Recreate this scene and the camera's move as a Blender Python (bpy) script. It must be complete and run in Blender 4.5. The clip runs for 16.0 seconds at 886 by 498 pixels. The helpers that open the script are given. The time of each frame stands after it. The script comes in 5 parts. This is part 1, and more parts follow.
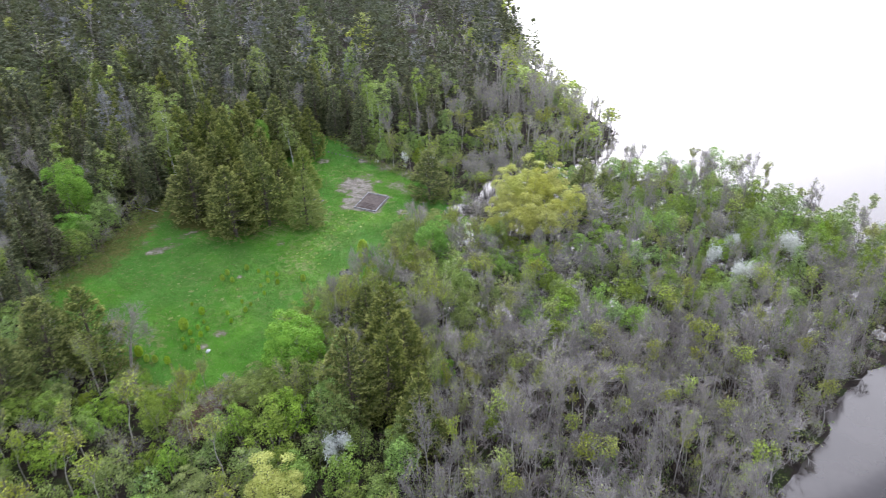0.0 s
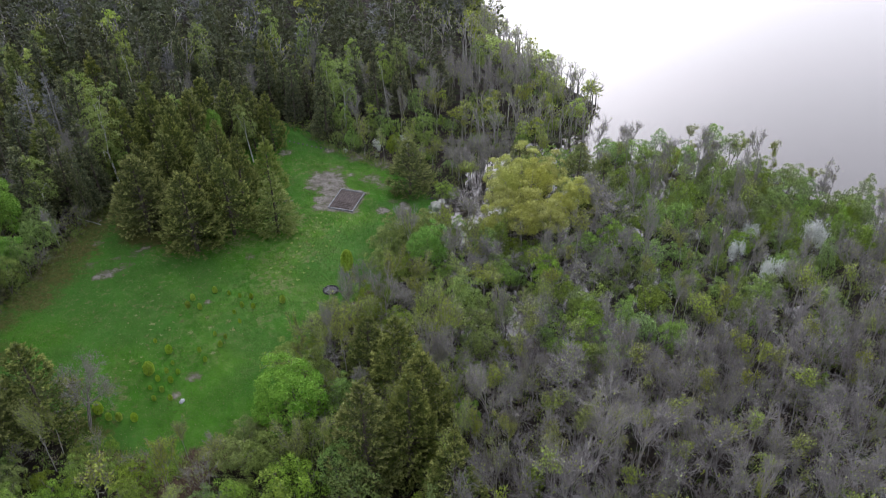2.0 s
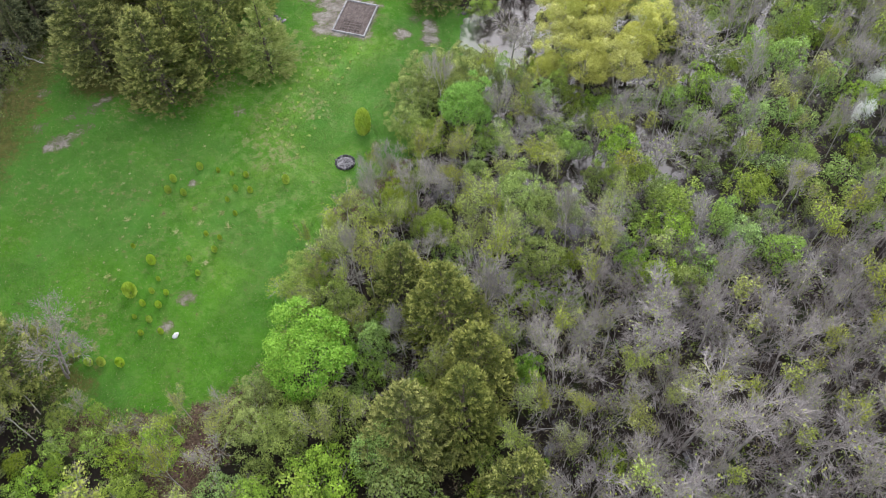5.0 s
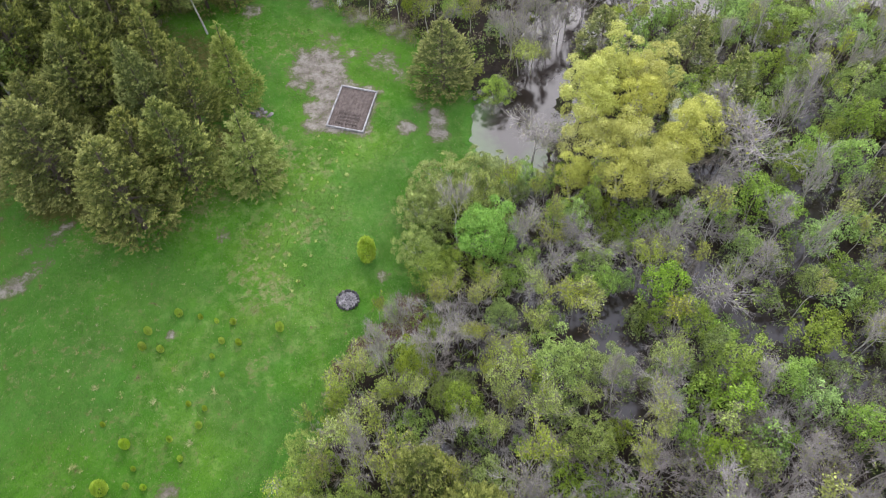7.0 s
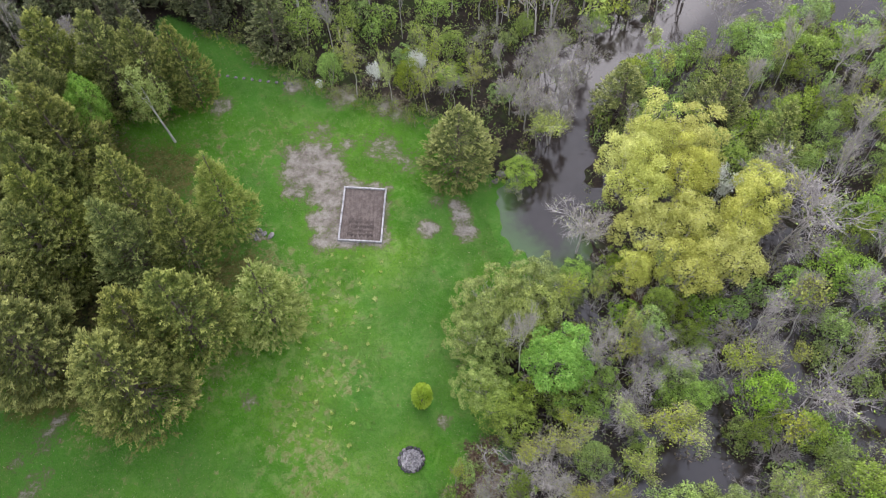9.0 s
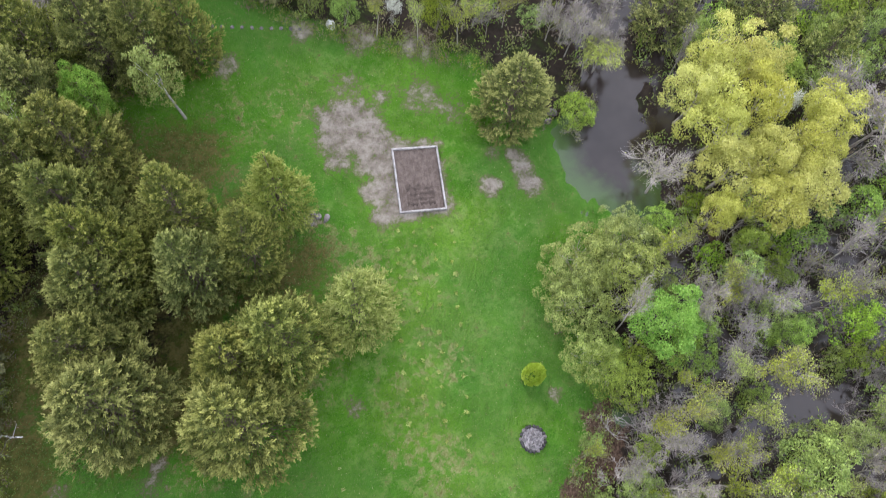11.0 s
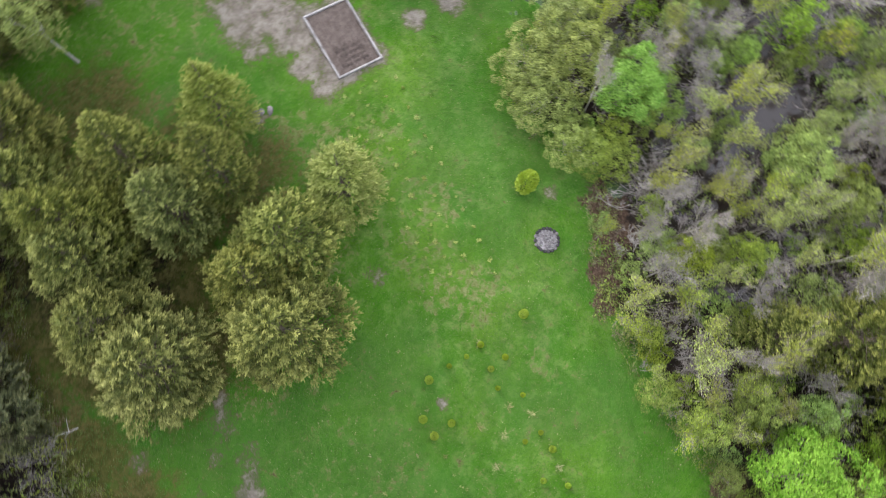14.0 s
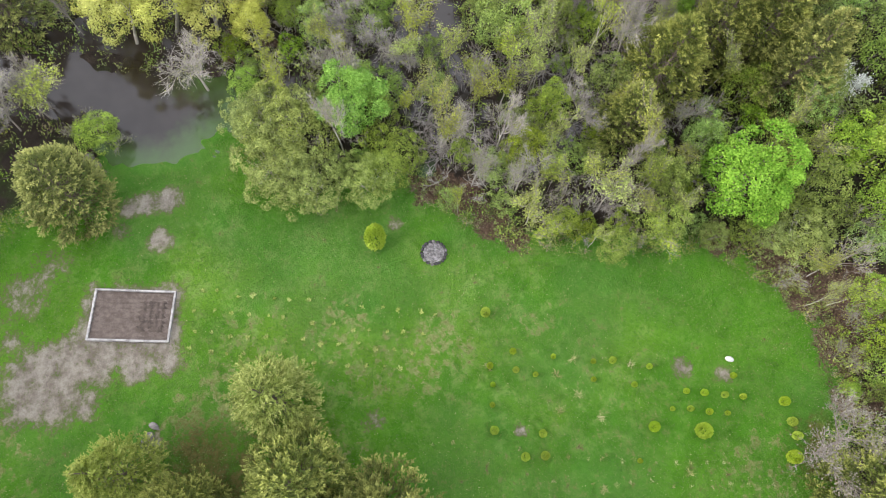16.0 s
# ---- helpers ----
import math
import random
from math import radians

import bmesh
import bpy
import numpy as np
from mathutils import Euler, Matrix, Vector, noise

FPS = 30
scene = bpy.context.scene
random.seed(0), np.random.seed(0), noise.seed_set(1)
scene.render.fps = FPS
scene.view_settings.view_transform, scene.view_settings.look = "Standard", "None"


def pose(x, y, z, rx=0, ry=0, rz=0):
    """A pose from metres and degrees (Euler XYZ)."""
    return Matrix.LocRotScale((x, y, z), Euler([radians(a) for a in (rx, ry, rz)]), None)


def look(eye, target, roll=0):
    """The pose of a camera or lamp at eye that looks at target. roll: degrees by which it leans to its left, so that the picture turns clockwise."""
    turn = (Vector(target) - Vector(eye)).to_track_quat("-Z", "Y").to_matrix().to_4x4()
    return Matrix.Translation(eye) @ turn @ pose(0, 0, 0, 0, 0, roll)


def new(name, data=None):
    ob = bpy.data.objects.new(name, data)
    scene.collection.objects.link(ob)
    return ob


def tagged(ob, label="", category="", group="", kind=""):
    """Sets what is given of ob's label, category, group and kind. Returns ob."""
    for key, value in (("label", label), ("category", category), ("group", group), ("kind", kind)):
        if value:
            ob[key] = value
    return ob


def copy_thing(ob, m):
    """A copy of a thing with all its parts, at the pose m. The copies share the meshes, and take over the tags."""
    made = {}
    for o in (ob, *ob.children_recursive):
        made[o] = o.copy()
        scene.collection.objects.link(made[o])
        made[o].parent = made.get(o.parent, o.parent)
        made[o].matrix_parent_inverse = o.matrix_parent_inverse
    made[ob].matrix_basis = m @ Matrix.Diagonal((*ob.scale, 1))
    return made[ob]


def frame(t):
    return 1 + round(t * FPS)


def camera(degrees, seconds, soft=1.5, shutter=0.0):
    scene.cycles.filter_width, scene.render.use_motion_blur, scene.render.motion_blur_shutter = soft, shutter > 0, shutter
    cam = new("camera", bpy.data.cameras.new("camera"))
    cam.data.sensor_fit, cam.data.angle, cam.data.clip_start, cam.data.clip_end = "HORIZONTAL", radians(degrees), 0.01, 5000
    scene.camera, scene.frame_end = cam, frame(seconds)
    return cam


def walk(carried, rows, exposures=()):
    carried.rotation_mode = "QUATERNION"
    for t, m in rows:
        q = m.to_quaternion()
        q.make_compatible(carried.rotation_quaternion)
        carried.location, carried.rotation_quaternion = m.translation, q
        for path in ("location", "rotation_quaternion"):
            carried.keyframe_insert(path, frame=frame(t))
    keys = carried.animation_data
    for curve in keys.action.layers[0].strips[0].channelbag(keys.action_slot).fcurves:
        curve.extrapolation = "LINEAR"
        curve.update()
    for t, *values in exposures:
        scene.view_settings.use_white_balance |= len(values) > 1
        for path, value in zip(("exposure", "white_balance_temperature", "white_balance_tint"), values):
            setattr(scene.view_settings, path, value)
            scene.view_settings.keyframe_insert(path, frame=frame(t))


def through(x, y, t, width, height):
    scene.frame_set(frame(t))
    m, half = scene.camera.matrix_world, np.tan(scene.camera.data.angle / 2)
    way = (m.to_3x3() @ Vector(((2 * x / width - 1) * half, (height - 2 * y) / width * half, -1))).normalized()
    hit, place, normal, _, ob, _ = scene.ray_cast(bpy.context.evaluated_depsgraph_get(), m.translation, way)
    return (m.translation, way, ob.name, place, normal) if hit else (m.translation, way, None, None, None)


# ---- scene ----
cam = camera(62.6, 16.0, soft=0.9, shutter=0.25)
PATH = [
    (0, (4.584, -1.879, 43.015), (4.562, -0.126, 42.052), -1.6),
    (0.5, (2.381, 0.593, 42.945), (2.531, 2.335, 41.974), -1.7),
    (1, (0.875, 3.353, 42.899), (1.026, 5.095, 41.927), -1.6),
    (1.5, (-0.328, 6.193, 42.939), (-0.178, 7.932, 41.963), -1.5),
    (2, (-1.31, 9.227, 42.914), (-1.165, 10.915, 41.85), -1.4),
    (2.5, (-2.155, 12.356, 42.872), (-2.013, 13.974, 41.705), -1.2),
    (3, (-2.748, 15.552, 42.816), (-2.613, 17.094, 41.55), -1.0),
    (3.2, (-2.867, 16.864, 42.904), (-2.735, 18.372, 41.597), -1.0),
    (5.3, (-2.797, 31.21, 43.591), (-2.715, 32.375, 41.967), -2.1),
    (5.5, (-2.911, 32.627, 43.671), (-2.825, 33.788, 42.045), -1.9),
    (6, (-2.824, 36.342, 43.896), (-2.738, 37.492, 42.262), -1.7),
    (6.5, (-2.911, 39.902, 44.009), (-2.827, 41.048, 42.372), -1.7),
    (7, (-3.223, 43.583, 44.117), (-3.117, 44.717, 42.473), -2.4),
    (7.5, (-4.058, 46.996, 44.234), (-3.907, 48.115, 42.583), -3.0),
    (8, (-5.17, 50.287, 44.25), (-4.981, 51.393, 42.594), -3.2),
    (8.5, (-6.865, 53.572, 44.243), (-6.621, 54.657, 42.58), -2.7),
    (8.7, (-7.457, 54.988, 44.305), (-7.204, 56.055, 42.632), -2.7),
    (10.8, (-15.953, 68.932, 45.136), (-15.536, 69.597, 43.296), 5.9),
    (11, (-16.463, 69.607, 45.089), (-16.062, 70.194, 43.22), 7.8),
    (11.5, (-17.474, 70.036, 44.897), (-17.136, 70.46, 42.972), 11.3),
    (12, (-18.375, 70.077, 44.941), (-18.115, 70.344, 42.976), 16.2),
    (12.5, (-19.252, 69.846, 44.956), (-19.005, 70.091, 42.987), 17.0),
    (13, (-19.903, 70.01, 44.892), (-19.652, 70.255, 42.923), 17.4),
    (13.5, (-20.166, 70.549, 44.719), (-19.905, 70.786, 42.75), 17.5),
    (14, (-20.327, 71.473, 44.544), (-19.969, 71.626, 42.582), 17.8),
    (14.5, (-20.32, 72.687, 44.363), (-19.878, 72.696, 42.412), 16.5),
    (15, (-20.293, 74.292, 44.017), (-19.806, 74.114, 42.085), 14.0),
    (15.5, (-19.909, 75.168, 43.881), (-19.387, 74.903, 41.969), 9.5),
    (16, (-19.537, 75.518, 43.962), (-19.008, 75.266, 42.05), 8.1),
]
EXPOSURES = [(0.0, 0.8, 5950, 18), (0.5, 0.27, 6000, 18), (1.5, -0.1, 6000, 18), (2.0, 0.0, 6000, 18), (3.0, 0.6, 6120, 18), (5.5, 0.93, 6350, 16), (8.5, 0.93, 6300, 19), (11.0, 1.03, 6330, 18), (13.5, 1.0, 6400, 17), (16.0, 1.05, 6700, 13)]
walk(cam, [(t, look(eye, target, roll)) for t, eye, target, roll in PATH], EXPOSURES)

# ---- sky and sun: a bright overcast day, the sun low behind cloud ----
SUN_AZ, SUN_EL = radians(12), radians(20)
world = bpy.data.worlds.new("world")
scene.world = world
world.use_nodes = True
wn, wl = world.node_tree.nodes, world.node_tree.links
sky = wn.new("ShaderNodeTexSky")
sky.sky_type, sky.sun_disc, sky.sun_elevation, sky.sun_rotation = "NISHITA", False, SUN_EL, SUN_AZ
sky.air_density, sky.dust_density, sky.ozone_density = 1.0, 4.0, 1.0
grey = wn.new("ShaderNodeHueSaturation")
grey.inputs["Saturation"].default_value = 0.22
wl.new(sky.outputs[0], grey.inputs["Color"])
cloud = wn.new("ShaderNodeMix")
cloud.data_type = "RGBA"
cloud.inputs[0].default_value = 0.5
# cloud cover, brighter overhead than towards the horizon
way, rise, cover = wn.new("ShaderNodeTexCoord"), wn.new("ShaderNodeSeparateXYZ"), wn.new("ShaderNodeMix")
cover.data_type = "RGBA"
cover.inputs[6].default_value, cover.inputs[7].default_value = (4.6, 5.1, 6.1, 1), (14.4, 15.2, 16.8, 1)
wl.new(way.outputs["Generated"], rise.inputs[0])
wl.new(rise.outputs["Z"], cover.inputs[0])
# broad soft streaks in the cloud
streaks, flatten, tone = wn.new("ShaderNodeTexNoise"), wn.new("ShaderNodeMapping"), wn.new("ShaderNodeMix")
flatten.inputs["Scale"].default_value = (1.0, 1.0, 4.0)
streaks.inputs["Scale"].default_value, streaks.inputs["Detail"].default_value = 1.6, 3.0
tone.data_type, tone.blend_type = "RGBA", "MULTIPLY"
tone.inputs[0].default_value = 1.0
ramp = wn.new("ShaderNodeValToRGB")
ramp.color_ramp.elements[0].position, ramp.color_ramp.elements[1].position = 0.36, 0.64
ramp.color_ramp.elements[0].color, ramp.color_ramp.elements[1].color = (0.76, 0.8, 0.86, 1), (1.16, 1.15, 1.13, 1)
wl.new(way.outputs["Generated"], flatten.inputs["Vector"])
wl.new(flatten.outputs[0], streaks.inputs["Vector"])
wl.new(streaks.outputs[0], ramp.inputs[0])
wl.new(cover.outputs[2], tone.inputs[6])
wl.new(ramp.outputs[0], tone.inputs[7])
wl.new(tone.outputs[2], cloud.inputs[7])
wl.new(grey.outputs[0], cloud.inputs[6])
wl.new(cloud.outputs[2], wn["Background"].inputs["Color"])
wn["Background"].inputs["Strength"].default_value = 0.125
sun = new("sun", bpy.data.lights.new("sun", "SUN"))
sun.data.energy, sun.data.angle, sun.data.color = 1.4, radians(60), (1.0, 0.965, 0.91)
sun.matrix_world = look((math.sin(SUN_AZ) * math.cos(SUN_EL) * 90, math.cos(SUN_AZ) * math.cos(SUN_EL) * 90 + 70, math.sin(SUN_EL) * 90), (0, 70, 0))


# ---- materials ----
def nodes_of(name):
    m = bpy.data.materials.new(name)
    m.use_nodes = True
    nt = m.node_tree
    return m, nt, nt.nodes, nt.links, nt.nodes["Principled BSDF"]


def mixc(nt, fac, a, b, mode="MIX"):
    """A colour mix node; fac, a, b are sockets or values."""
    n = nt.nodes.new("ShaderNodeMix")
    n.data_type, n.blend_type = "RGBA", mode
    for sock, v in ((n.inputs[0], fac), (n.inputs[6], a), (n.inputs[7], b)):
        if isinstance(v, bpy.types.NodeSocket):
            nt.links.new(v, sock)
        else:
            sock.default_value = v if isinstance(v, (int, float)) else (*v, 1.0)
    return n.outputs[2]


def mathn(nt, op, a, b=0.0, clamp=False):
    n = nt.nodes.new("ShaderNodeMath")
    n.operation, n.use_clamp = op, clamp
    for sock, v in ((n.inputs[0], a), (n.inputs[1], b)):
        if isinstance(v, bpy.types.NodeSocket):
            nt.links.new(v, sock)
        else:
            sock.default_value = v
    return n.outputs[0]


def noisen(nt, scale, detail=3.0, rough=0.55, coord="Object"):
    tc = nt.nodes.new("ShaderNodeTexCoord")
    n = nt.nodes.new("ShaderNodeTexNoise")
    n.inputs["Scale"].default_value, n.inputs["Detail"].default_value, n.inputs["Roughness"].default_value = scale, detail, rough
    nt.links.new(tc.outputs[coord], n.inputs["Vector"])
    return n.outputs[0]


def stepn(nt, v, lo, hi):
    n = nt.nodes.new("ShaderNodeMapRange")
    n.interpolation_type = "SMOOTHSTEP"
    nt.links.new(v, n.inputs[0])
    n.inputs[1].default_value, n.inputs[2].default_value = lo, hi
    return n.outputs[0]


def attrn(nt, name):
    n = nt.nodes.new("ShaderNodeAttribute")
    n.attribute_name = name
    return n.outputs["Fac"]


def bumpn(nt, bsdf, height, strength, distance):
    b = nt.nodes.new("ShaderNodeBump")
    b.inputs["Strength"].default_value, b.inputs["Distance"].default_value = strength, distance
    nt.links.new(height, b.inputs["Height"])
    nt.links.new(b.outputs[0], bsdf.inputs["Normal"])


def leaf_material(name, dark, light, through=0.3, tip=None, spread=0.35, fleck=0.48):
    """Foliage: every leaf its own shade, clumps and whole plants varying too; tip: the colour of young growth,
    brightened to look lit.
    """
    m, nt, nodes, links, bsdf = nodes_of(name)
    geo, info = nodes.new("ShaderNodeNewGeometry"), nodes.new("ShaderNodeObjectInfo")
    own = mathn(nt, "FRACT", mathn(nt, "ADD", info.outputs["Random"], attrn(nt, "plant")))
    clump = noisen(nt, 1.9, 3.0, 0.6)
    v = mathn(nt, "ADD", mathn(nt, "MULTIPLY", geo.outputs["Random Per Island"], fleck), mathn(nt, "MULTIPLY", stepn(nt, clump, 0.3, 0.7), 1 - fleck))
    col = mixc(nt, v, dark, light)
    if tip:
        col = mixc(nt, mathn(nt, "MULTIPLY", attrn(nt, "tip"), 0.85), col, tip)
    lum = mathn(nt, "ADD", 1.0 - spread / 2, mathn(nt, "MULTIPLY", own, spread))
    hsv = nodes.new("ShaderNodeHueSaturation")
    links.new(col, hsv.inputs["Color"])
    links.new(lum, hsv.inputs["Value"])
    links.new(mathn(nt, "ADD", 0.5 - spread * 0.045, mathn(nt, "MULTIPLY", own, spread * 0.085)), hsv.inputs["Hue"])
    links.new(mathn(nt, "SUBTRACT", 1.12, mathn(nt, "MULTIPLY", mathn(nt, "FRACT", mathn(nt, "MULTIPLY", own, 7.0)), spread * 0.7)), hsv.inputs["Saturation"])
    links.new(hsv.outputs[0], bsdf.inputs["Base Color"])
    bsdf.inputs["Roughness"].default_value = 0.6
    bsdf.inputs["Specular IOR Level"].default_value = 0.25
    tr, mix = nodes.new("ShaderNodeBsdfTranslucent"), nodes.new("ShaderNodeMixShader")
    links.new(hsv.outputs[0], tr.inputs["Color"])
    mix.inputs[0].default_value = through
    links.new(bsdf.outputs[0], mix.inputs[1])
    links.new(tr.outputs[0], mix.inputs[2])
    links.new(mix.outputs[0], nodes["Material Output"].inputs["Surface"])
    return m


def rough_material(name, a, b, scale, rough=0.85, bump=0.4, depth=0.02, spots=None):
    """Bark, stone, wood, soil: two colours by noise at two scales, with relief."""
    m, nt, nodes, links, bsdf = nodes_of(name)
    big, fine = noisen(nt, scale, 4.0), noisen(nt, scale * 7, 3.0)
    v = stepn(nt, mathn(nt, "ADD", mathn(nt, "MULTIPLY", big, 0.65), mathn(nt, "MULTIPLY", fine, 0.35)), 0.35, 0.65)
    col = mixc(nt, v, a, b)
    if spots:
        col = mixc(nt, stepn(nt, noisen(nt, scale * 2.3, 2.0), 0.6, 0.66), col, spots)
    info = nodes.new("ShaderNodeObjectInfo")
    hsv = nodes.new("ShaderNodeHueSaturation")
    links.new(col, hsv.inputs["Color"])
    own = mathn(nt, "FRACT", mathn(nt, "ADD", info.outputs["Random"], attrn(nt, "plant")))
    links.new(mathn(nt, "ADD", 0.8, mathn(nt, "MULTIPLY", own, 0.4)), hsv.inputs["Value"])
    links.new(hsv.outputs[0], bsdf.inputs["Base Color"])
    bsdf.inputs["Roughness"].default_value = rough
    bumpn(nt, bsdf, mathn(nt, "ADD", big, fine), bump, depth)
    return m


# young growth plus painted light: spray ends bright, their roots and insides dark
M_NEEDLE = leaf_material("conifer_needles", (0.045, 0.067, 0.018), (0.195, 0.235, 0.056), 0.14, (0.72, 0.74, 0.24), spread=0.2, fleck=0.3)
M_NEEDLE_DULL = leaf_material("dull_forest_needles", (0.045, 0.056, 0.026), (0.14, 0.158, 0.07), 0.1, (0.44, 0.45, 0.2), fleck=0.3)
M_NEEDLE_PALE = leaf_material("pale_conifer_needles", (0.1, 0.165, 0.03), (0.34, 0.46, 0.1), 0.15, (0.68, 0.76, 0.25), fleck=0.3)
M_NEEDLE_DEAD = leaf_material("dying_needles", (0.15, 0.13, 0.1), (0.34, 0.3, 0.235), 0.2, (0.35, 0.32, 0.21))
M_BLUE = leaf_material("grey_conifer_needles", (0.12, 0.124, 0.112), (0.29, 0.295, 0.27), 0.2, (0.36, 0.36, 0.33))
M_LIME = leaf_material("lime_leaves", (0.075, 0.19, 0.02), (0.4, 0.62, 0.13), 0.3, spread=0.16)
M_LEAF = leaf_material("green_leaves", (0.042, 0.092, 0.014), (0.46, 0.62, 0.115), 0.26, spread=0.42)
M_OLIVE = leaf_material("willow_leaves", (0.07, 0.112, 0.026), (0.54, 0.63, 0.21), 0.24, spread=0.2)
M_GOLD = leaf_material("golden_leaves", (0.29, 0.31, 0.06), (0.76, 0.76, 0.25), 0.4, spread=0.2)
M_BIRCHLEAF = leaf_material("birch_leaves", (0.13, 0.2, 0.04), (0.48, 0.58, 0.17), 0.35, spread=0.25)
M_BUD = leaf_material("budding_leaves", (0.19, 0.25, 0.04), (0.64, 0.73, 0.16), 0.3)
M_BLOSSOM = leaf_material("white_blossom", (0.6, 0.62, 0.55), (0.85, 0.85, 0.8), 0.3)
M_CEDAR = leaf_material("young_cedar_leaves", (0.32, 0.47, 0.06), (0.66, 0.78, 0.18), 0.35, spread=0.15)
M_STRAW = leaf_material("dry_grass", (0.36, 0.38, 0.14), (0.64, 0.63, 0.3), 0.25)
M_GRASS = leaf_material("grass_blades", (0.055, 0.19, 0.01), (0.23, 0.42, 0.06), 0.35)
M_REED = leaf_material("dead_reeds", (0.22, 0.17, 0.115), (0.4, 0.33, 0.22), 0.25)
M_BARK = rough_material("grey_bark", (0.17, 0.145, 0.13), (0.34, 0.298, 0.27), 5.0)
M_TWIG = rough_material("twig_bark", (0.232, 0.207, 0.189), (0.43, 0.394, 0.36), 3.0)
# the twig bark darkened as if in shade, for contrast with the leaves
M_DARKTWIG = rough_material("dark_twig_bark", (0.13, 0.115, 0.085), (0.28, 0.25, 0.19), 3.0)
M_PALE = rough_material("pale_bark", (0.29, 0.264, 0.236), (0.52, 0.485, 0.435), 4.0)
M_BIRCH = rough_material("birch_bark", (0.45, 0.43, 0.4), (0.7, 0.68, 0.64), 3.0, spots=(0.08, 0.07, 0.06))
M_DARKBARK = rough_material("dark_bark", (0.07, 0.055, 0.043), (0.17, 0.135, 0.105), 5.0)
M_ROCK = rough_material("grey_stone", (0.1, 0.092, 0.088), (0.26, 0.24, 0.23), 6.0, 0.8)
M_WHITE = rough_material("white_stone", (0.62, 0.62, 0.6), (0.84, 0.84, 0.82), 5.0, 0.7, 0.3)
M_CHAR = rough_material("charred_stone", (0.02, 0.02, 0.02), (0.09, 0.085, 0.085), 7.0, 0.9)
M_ASH = rough_material("ash", (0.1, 0.092, 0.09), (0.36, 0.34, 0.335), 8.0, 0.95, 0.8)
M_BOARD = rough_material("weathered_boards", (0.21, 0.202, 0.195), (0.42, 0.405, 0.392), 3.0, 0.8)
M_SOIL = rough_material("tilled_soil", (0.105, 0.08, 0.066), (0.2, 0.16, 0.135), 3.5, 0.95, 0.7, 0.05)
M_WETSOIL = rough_material("damp_soil", (0.06, 0.044, 0.036), (0.135, 0.104, 0.086), 4.0, 0.9, 0.8, 0.05)


def ground_material():
    m, nt, nodes, links, bsdf = nodes_of("meadow_and_forest_floor")
    n_big, n_mid, n_fine, n_tiny = noisen(nt, 0.22, 5.0, 0.6), noisen(nt, 1.1, 6.0, 0.68), noisen(nt, 6.0, 5.0, 0.8), noisen(nt, 34.0, 3.0, 0.8)
    lawn, soil, dry, brown = attrn(nt, "lawn"), attrn(nt, "soil"), attrn(nt, "dry"), attrn(nt, "brown")
    # mown grass: lush and thin stretches, then blades and gaps
    thin = attrn(nt, "thin")
    green = mixc(nt, mathn(nt, "MULTIPLY", stepn(nt, n_big, 0.36, 0.62), mathn(nt, "ADD", mathn(nt, "MULTIPLY", thin, 0.75), 0.25)), (0.075, 0.266, 0.009), (0.162, 0.355, 0.025))
    green = mixc(nt, mathn(nt, "MULTIPLY", stepn(nt, n_mid, 0.44, 0.64), mathn(nt, "ADD", mathn(nt, "MULTIPLY", thin, 0.6), 0.22)), green, (0.285, 0.435, 0.11))
    green = mixc(nt, mathn(nt, "MULTIPLY", stepn(nt, n_fine, 0.47, 0.62), 0.55), green, (0.038, 0.155, 0.009))
    green = mixc(nt, mathn(nt, "MULTIPLY", stepn(nt, n_tiny, 0.5, 0.66), mathn(nt, "ADD", mathn(nt, "MULTIPLY", thin, 0.3), 0.25)), green, (0.22, 0.36, 0.09))
    green = mixc(nt, mathn(nt, "MULTIPLY", stepn(nt, noisen(nt, 0.09, 3.0, 0.5), 0.42, 0.6), 0.45), green, (0.085, 0.235, 0.045))
    green = mixc(nt, mathn(nt, "MULTIPLY", stepn(nt, noisen(nt, 14.0, 4.0, 0.85), 0.5, 0.64), 0.4), green, (0.24, 0.37, 0.09))
    # dead blades in ragged streaks
    streak = noisen(nt, 2.4, 6.0, 0.78)
    dead = mixc(nt, stepn(nt, n_fine, 0.38, 0.62), (0.2, 0.2, 0.065), (0.43, 0.43, 0.2))
    dryness = mathn(nt, "ADD", mathn(nt, "MULTIPLY", dry, 0.42), mathn(nt, "ADD", mathn(nt, "MULTIPLY", stepn(nt, streak, 0.36, 0.64), 0.45), mathn(nt, "MULTIPLY", stepn(nt, n_mid, 0.4, 0.6), 0.3)))
    green = mixc(nt, mathn(nt, "MULTIPLY", stepn(nt, dryness, 0.62, 0.9), 0.75), green, dead)
    # brown floor, its tones darkened too for the shade under the conifers
    moss_and_shade = mixc(nt, stepn(nt, streak, 0.35, 0.65), (0.085, 0.075, 0.02), (0.2, 0.16, 0.05))
    moss_and_shade = mixc(nt, mathn(nt, "MULTIPLY", stepn(nt, n_fine, 0.5, 0.7), 0.5), moss_and_shade, (0.09, 0.14, 0.028))
    browned = stepn(nt, mathn(nt, "ADD", brown, mathn(nt, "MULTIPLY", mathn(nt, "SUBTRACT", mathn(nt, "ADD", n_mid, streak), 1.0), 1.6)), 0.1, 0.85)
    green = mixc(nt, mathn(nt, "MULTIPLY", browned, 0.85), green, moss_and_shade)
    litter = mixc(nt, stepn(nt, n_mid, 0.35, 0.7), (0.02, 0.016, 0.014), (0.062, 0.046, 0.036))
    litter = mixc(nt, stepn(nt, noisen(nt, 0.5, 3.0), 0.5, 0.66), litter, (0.04, 0.06, 0.016))
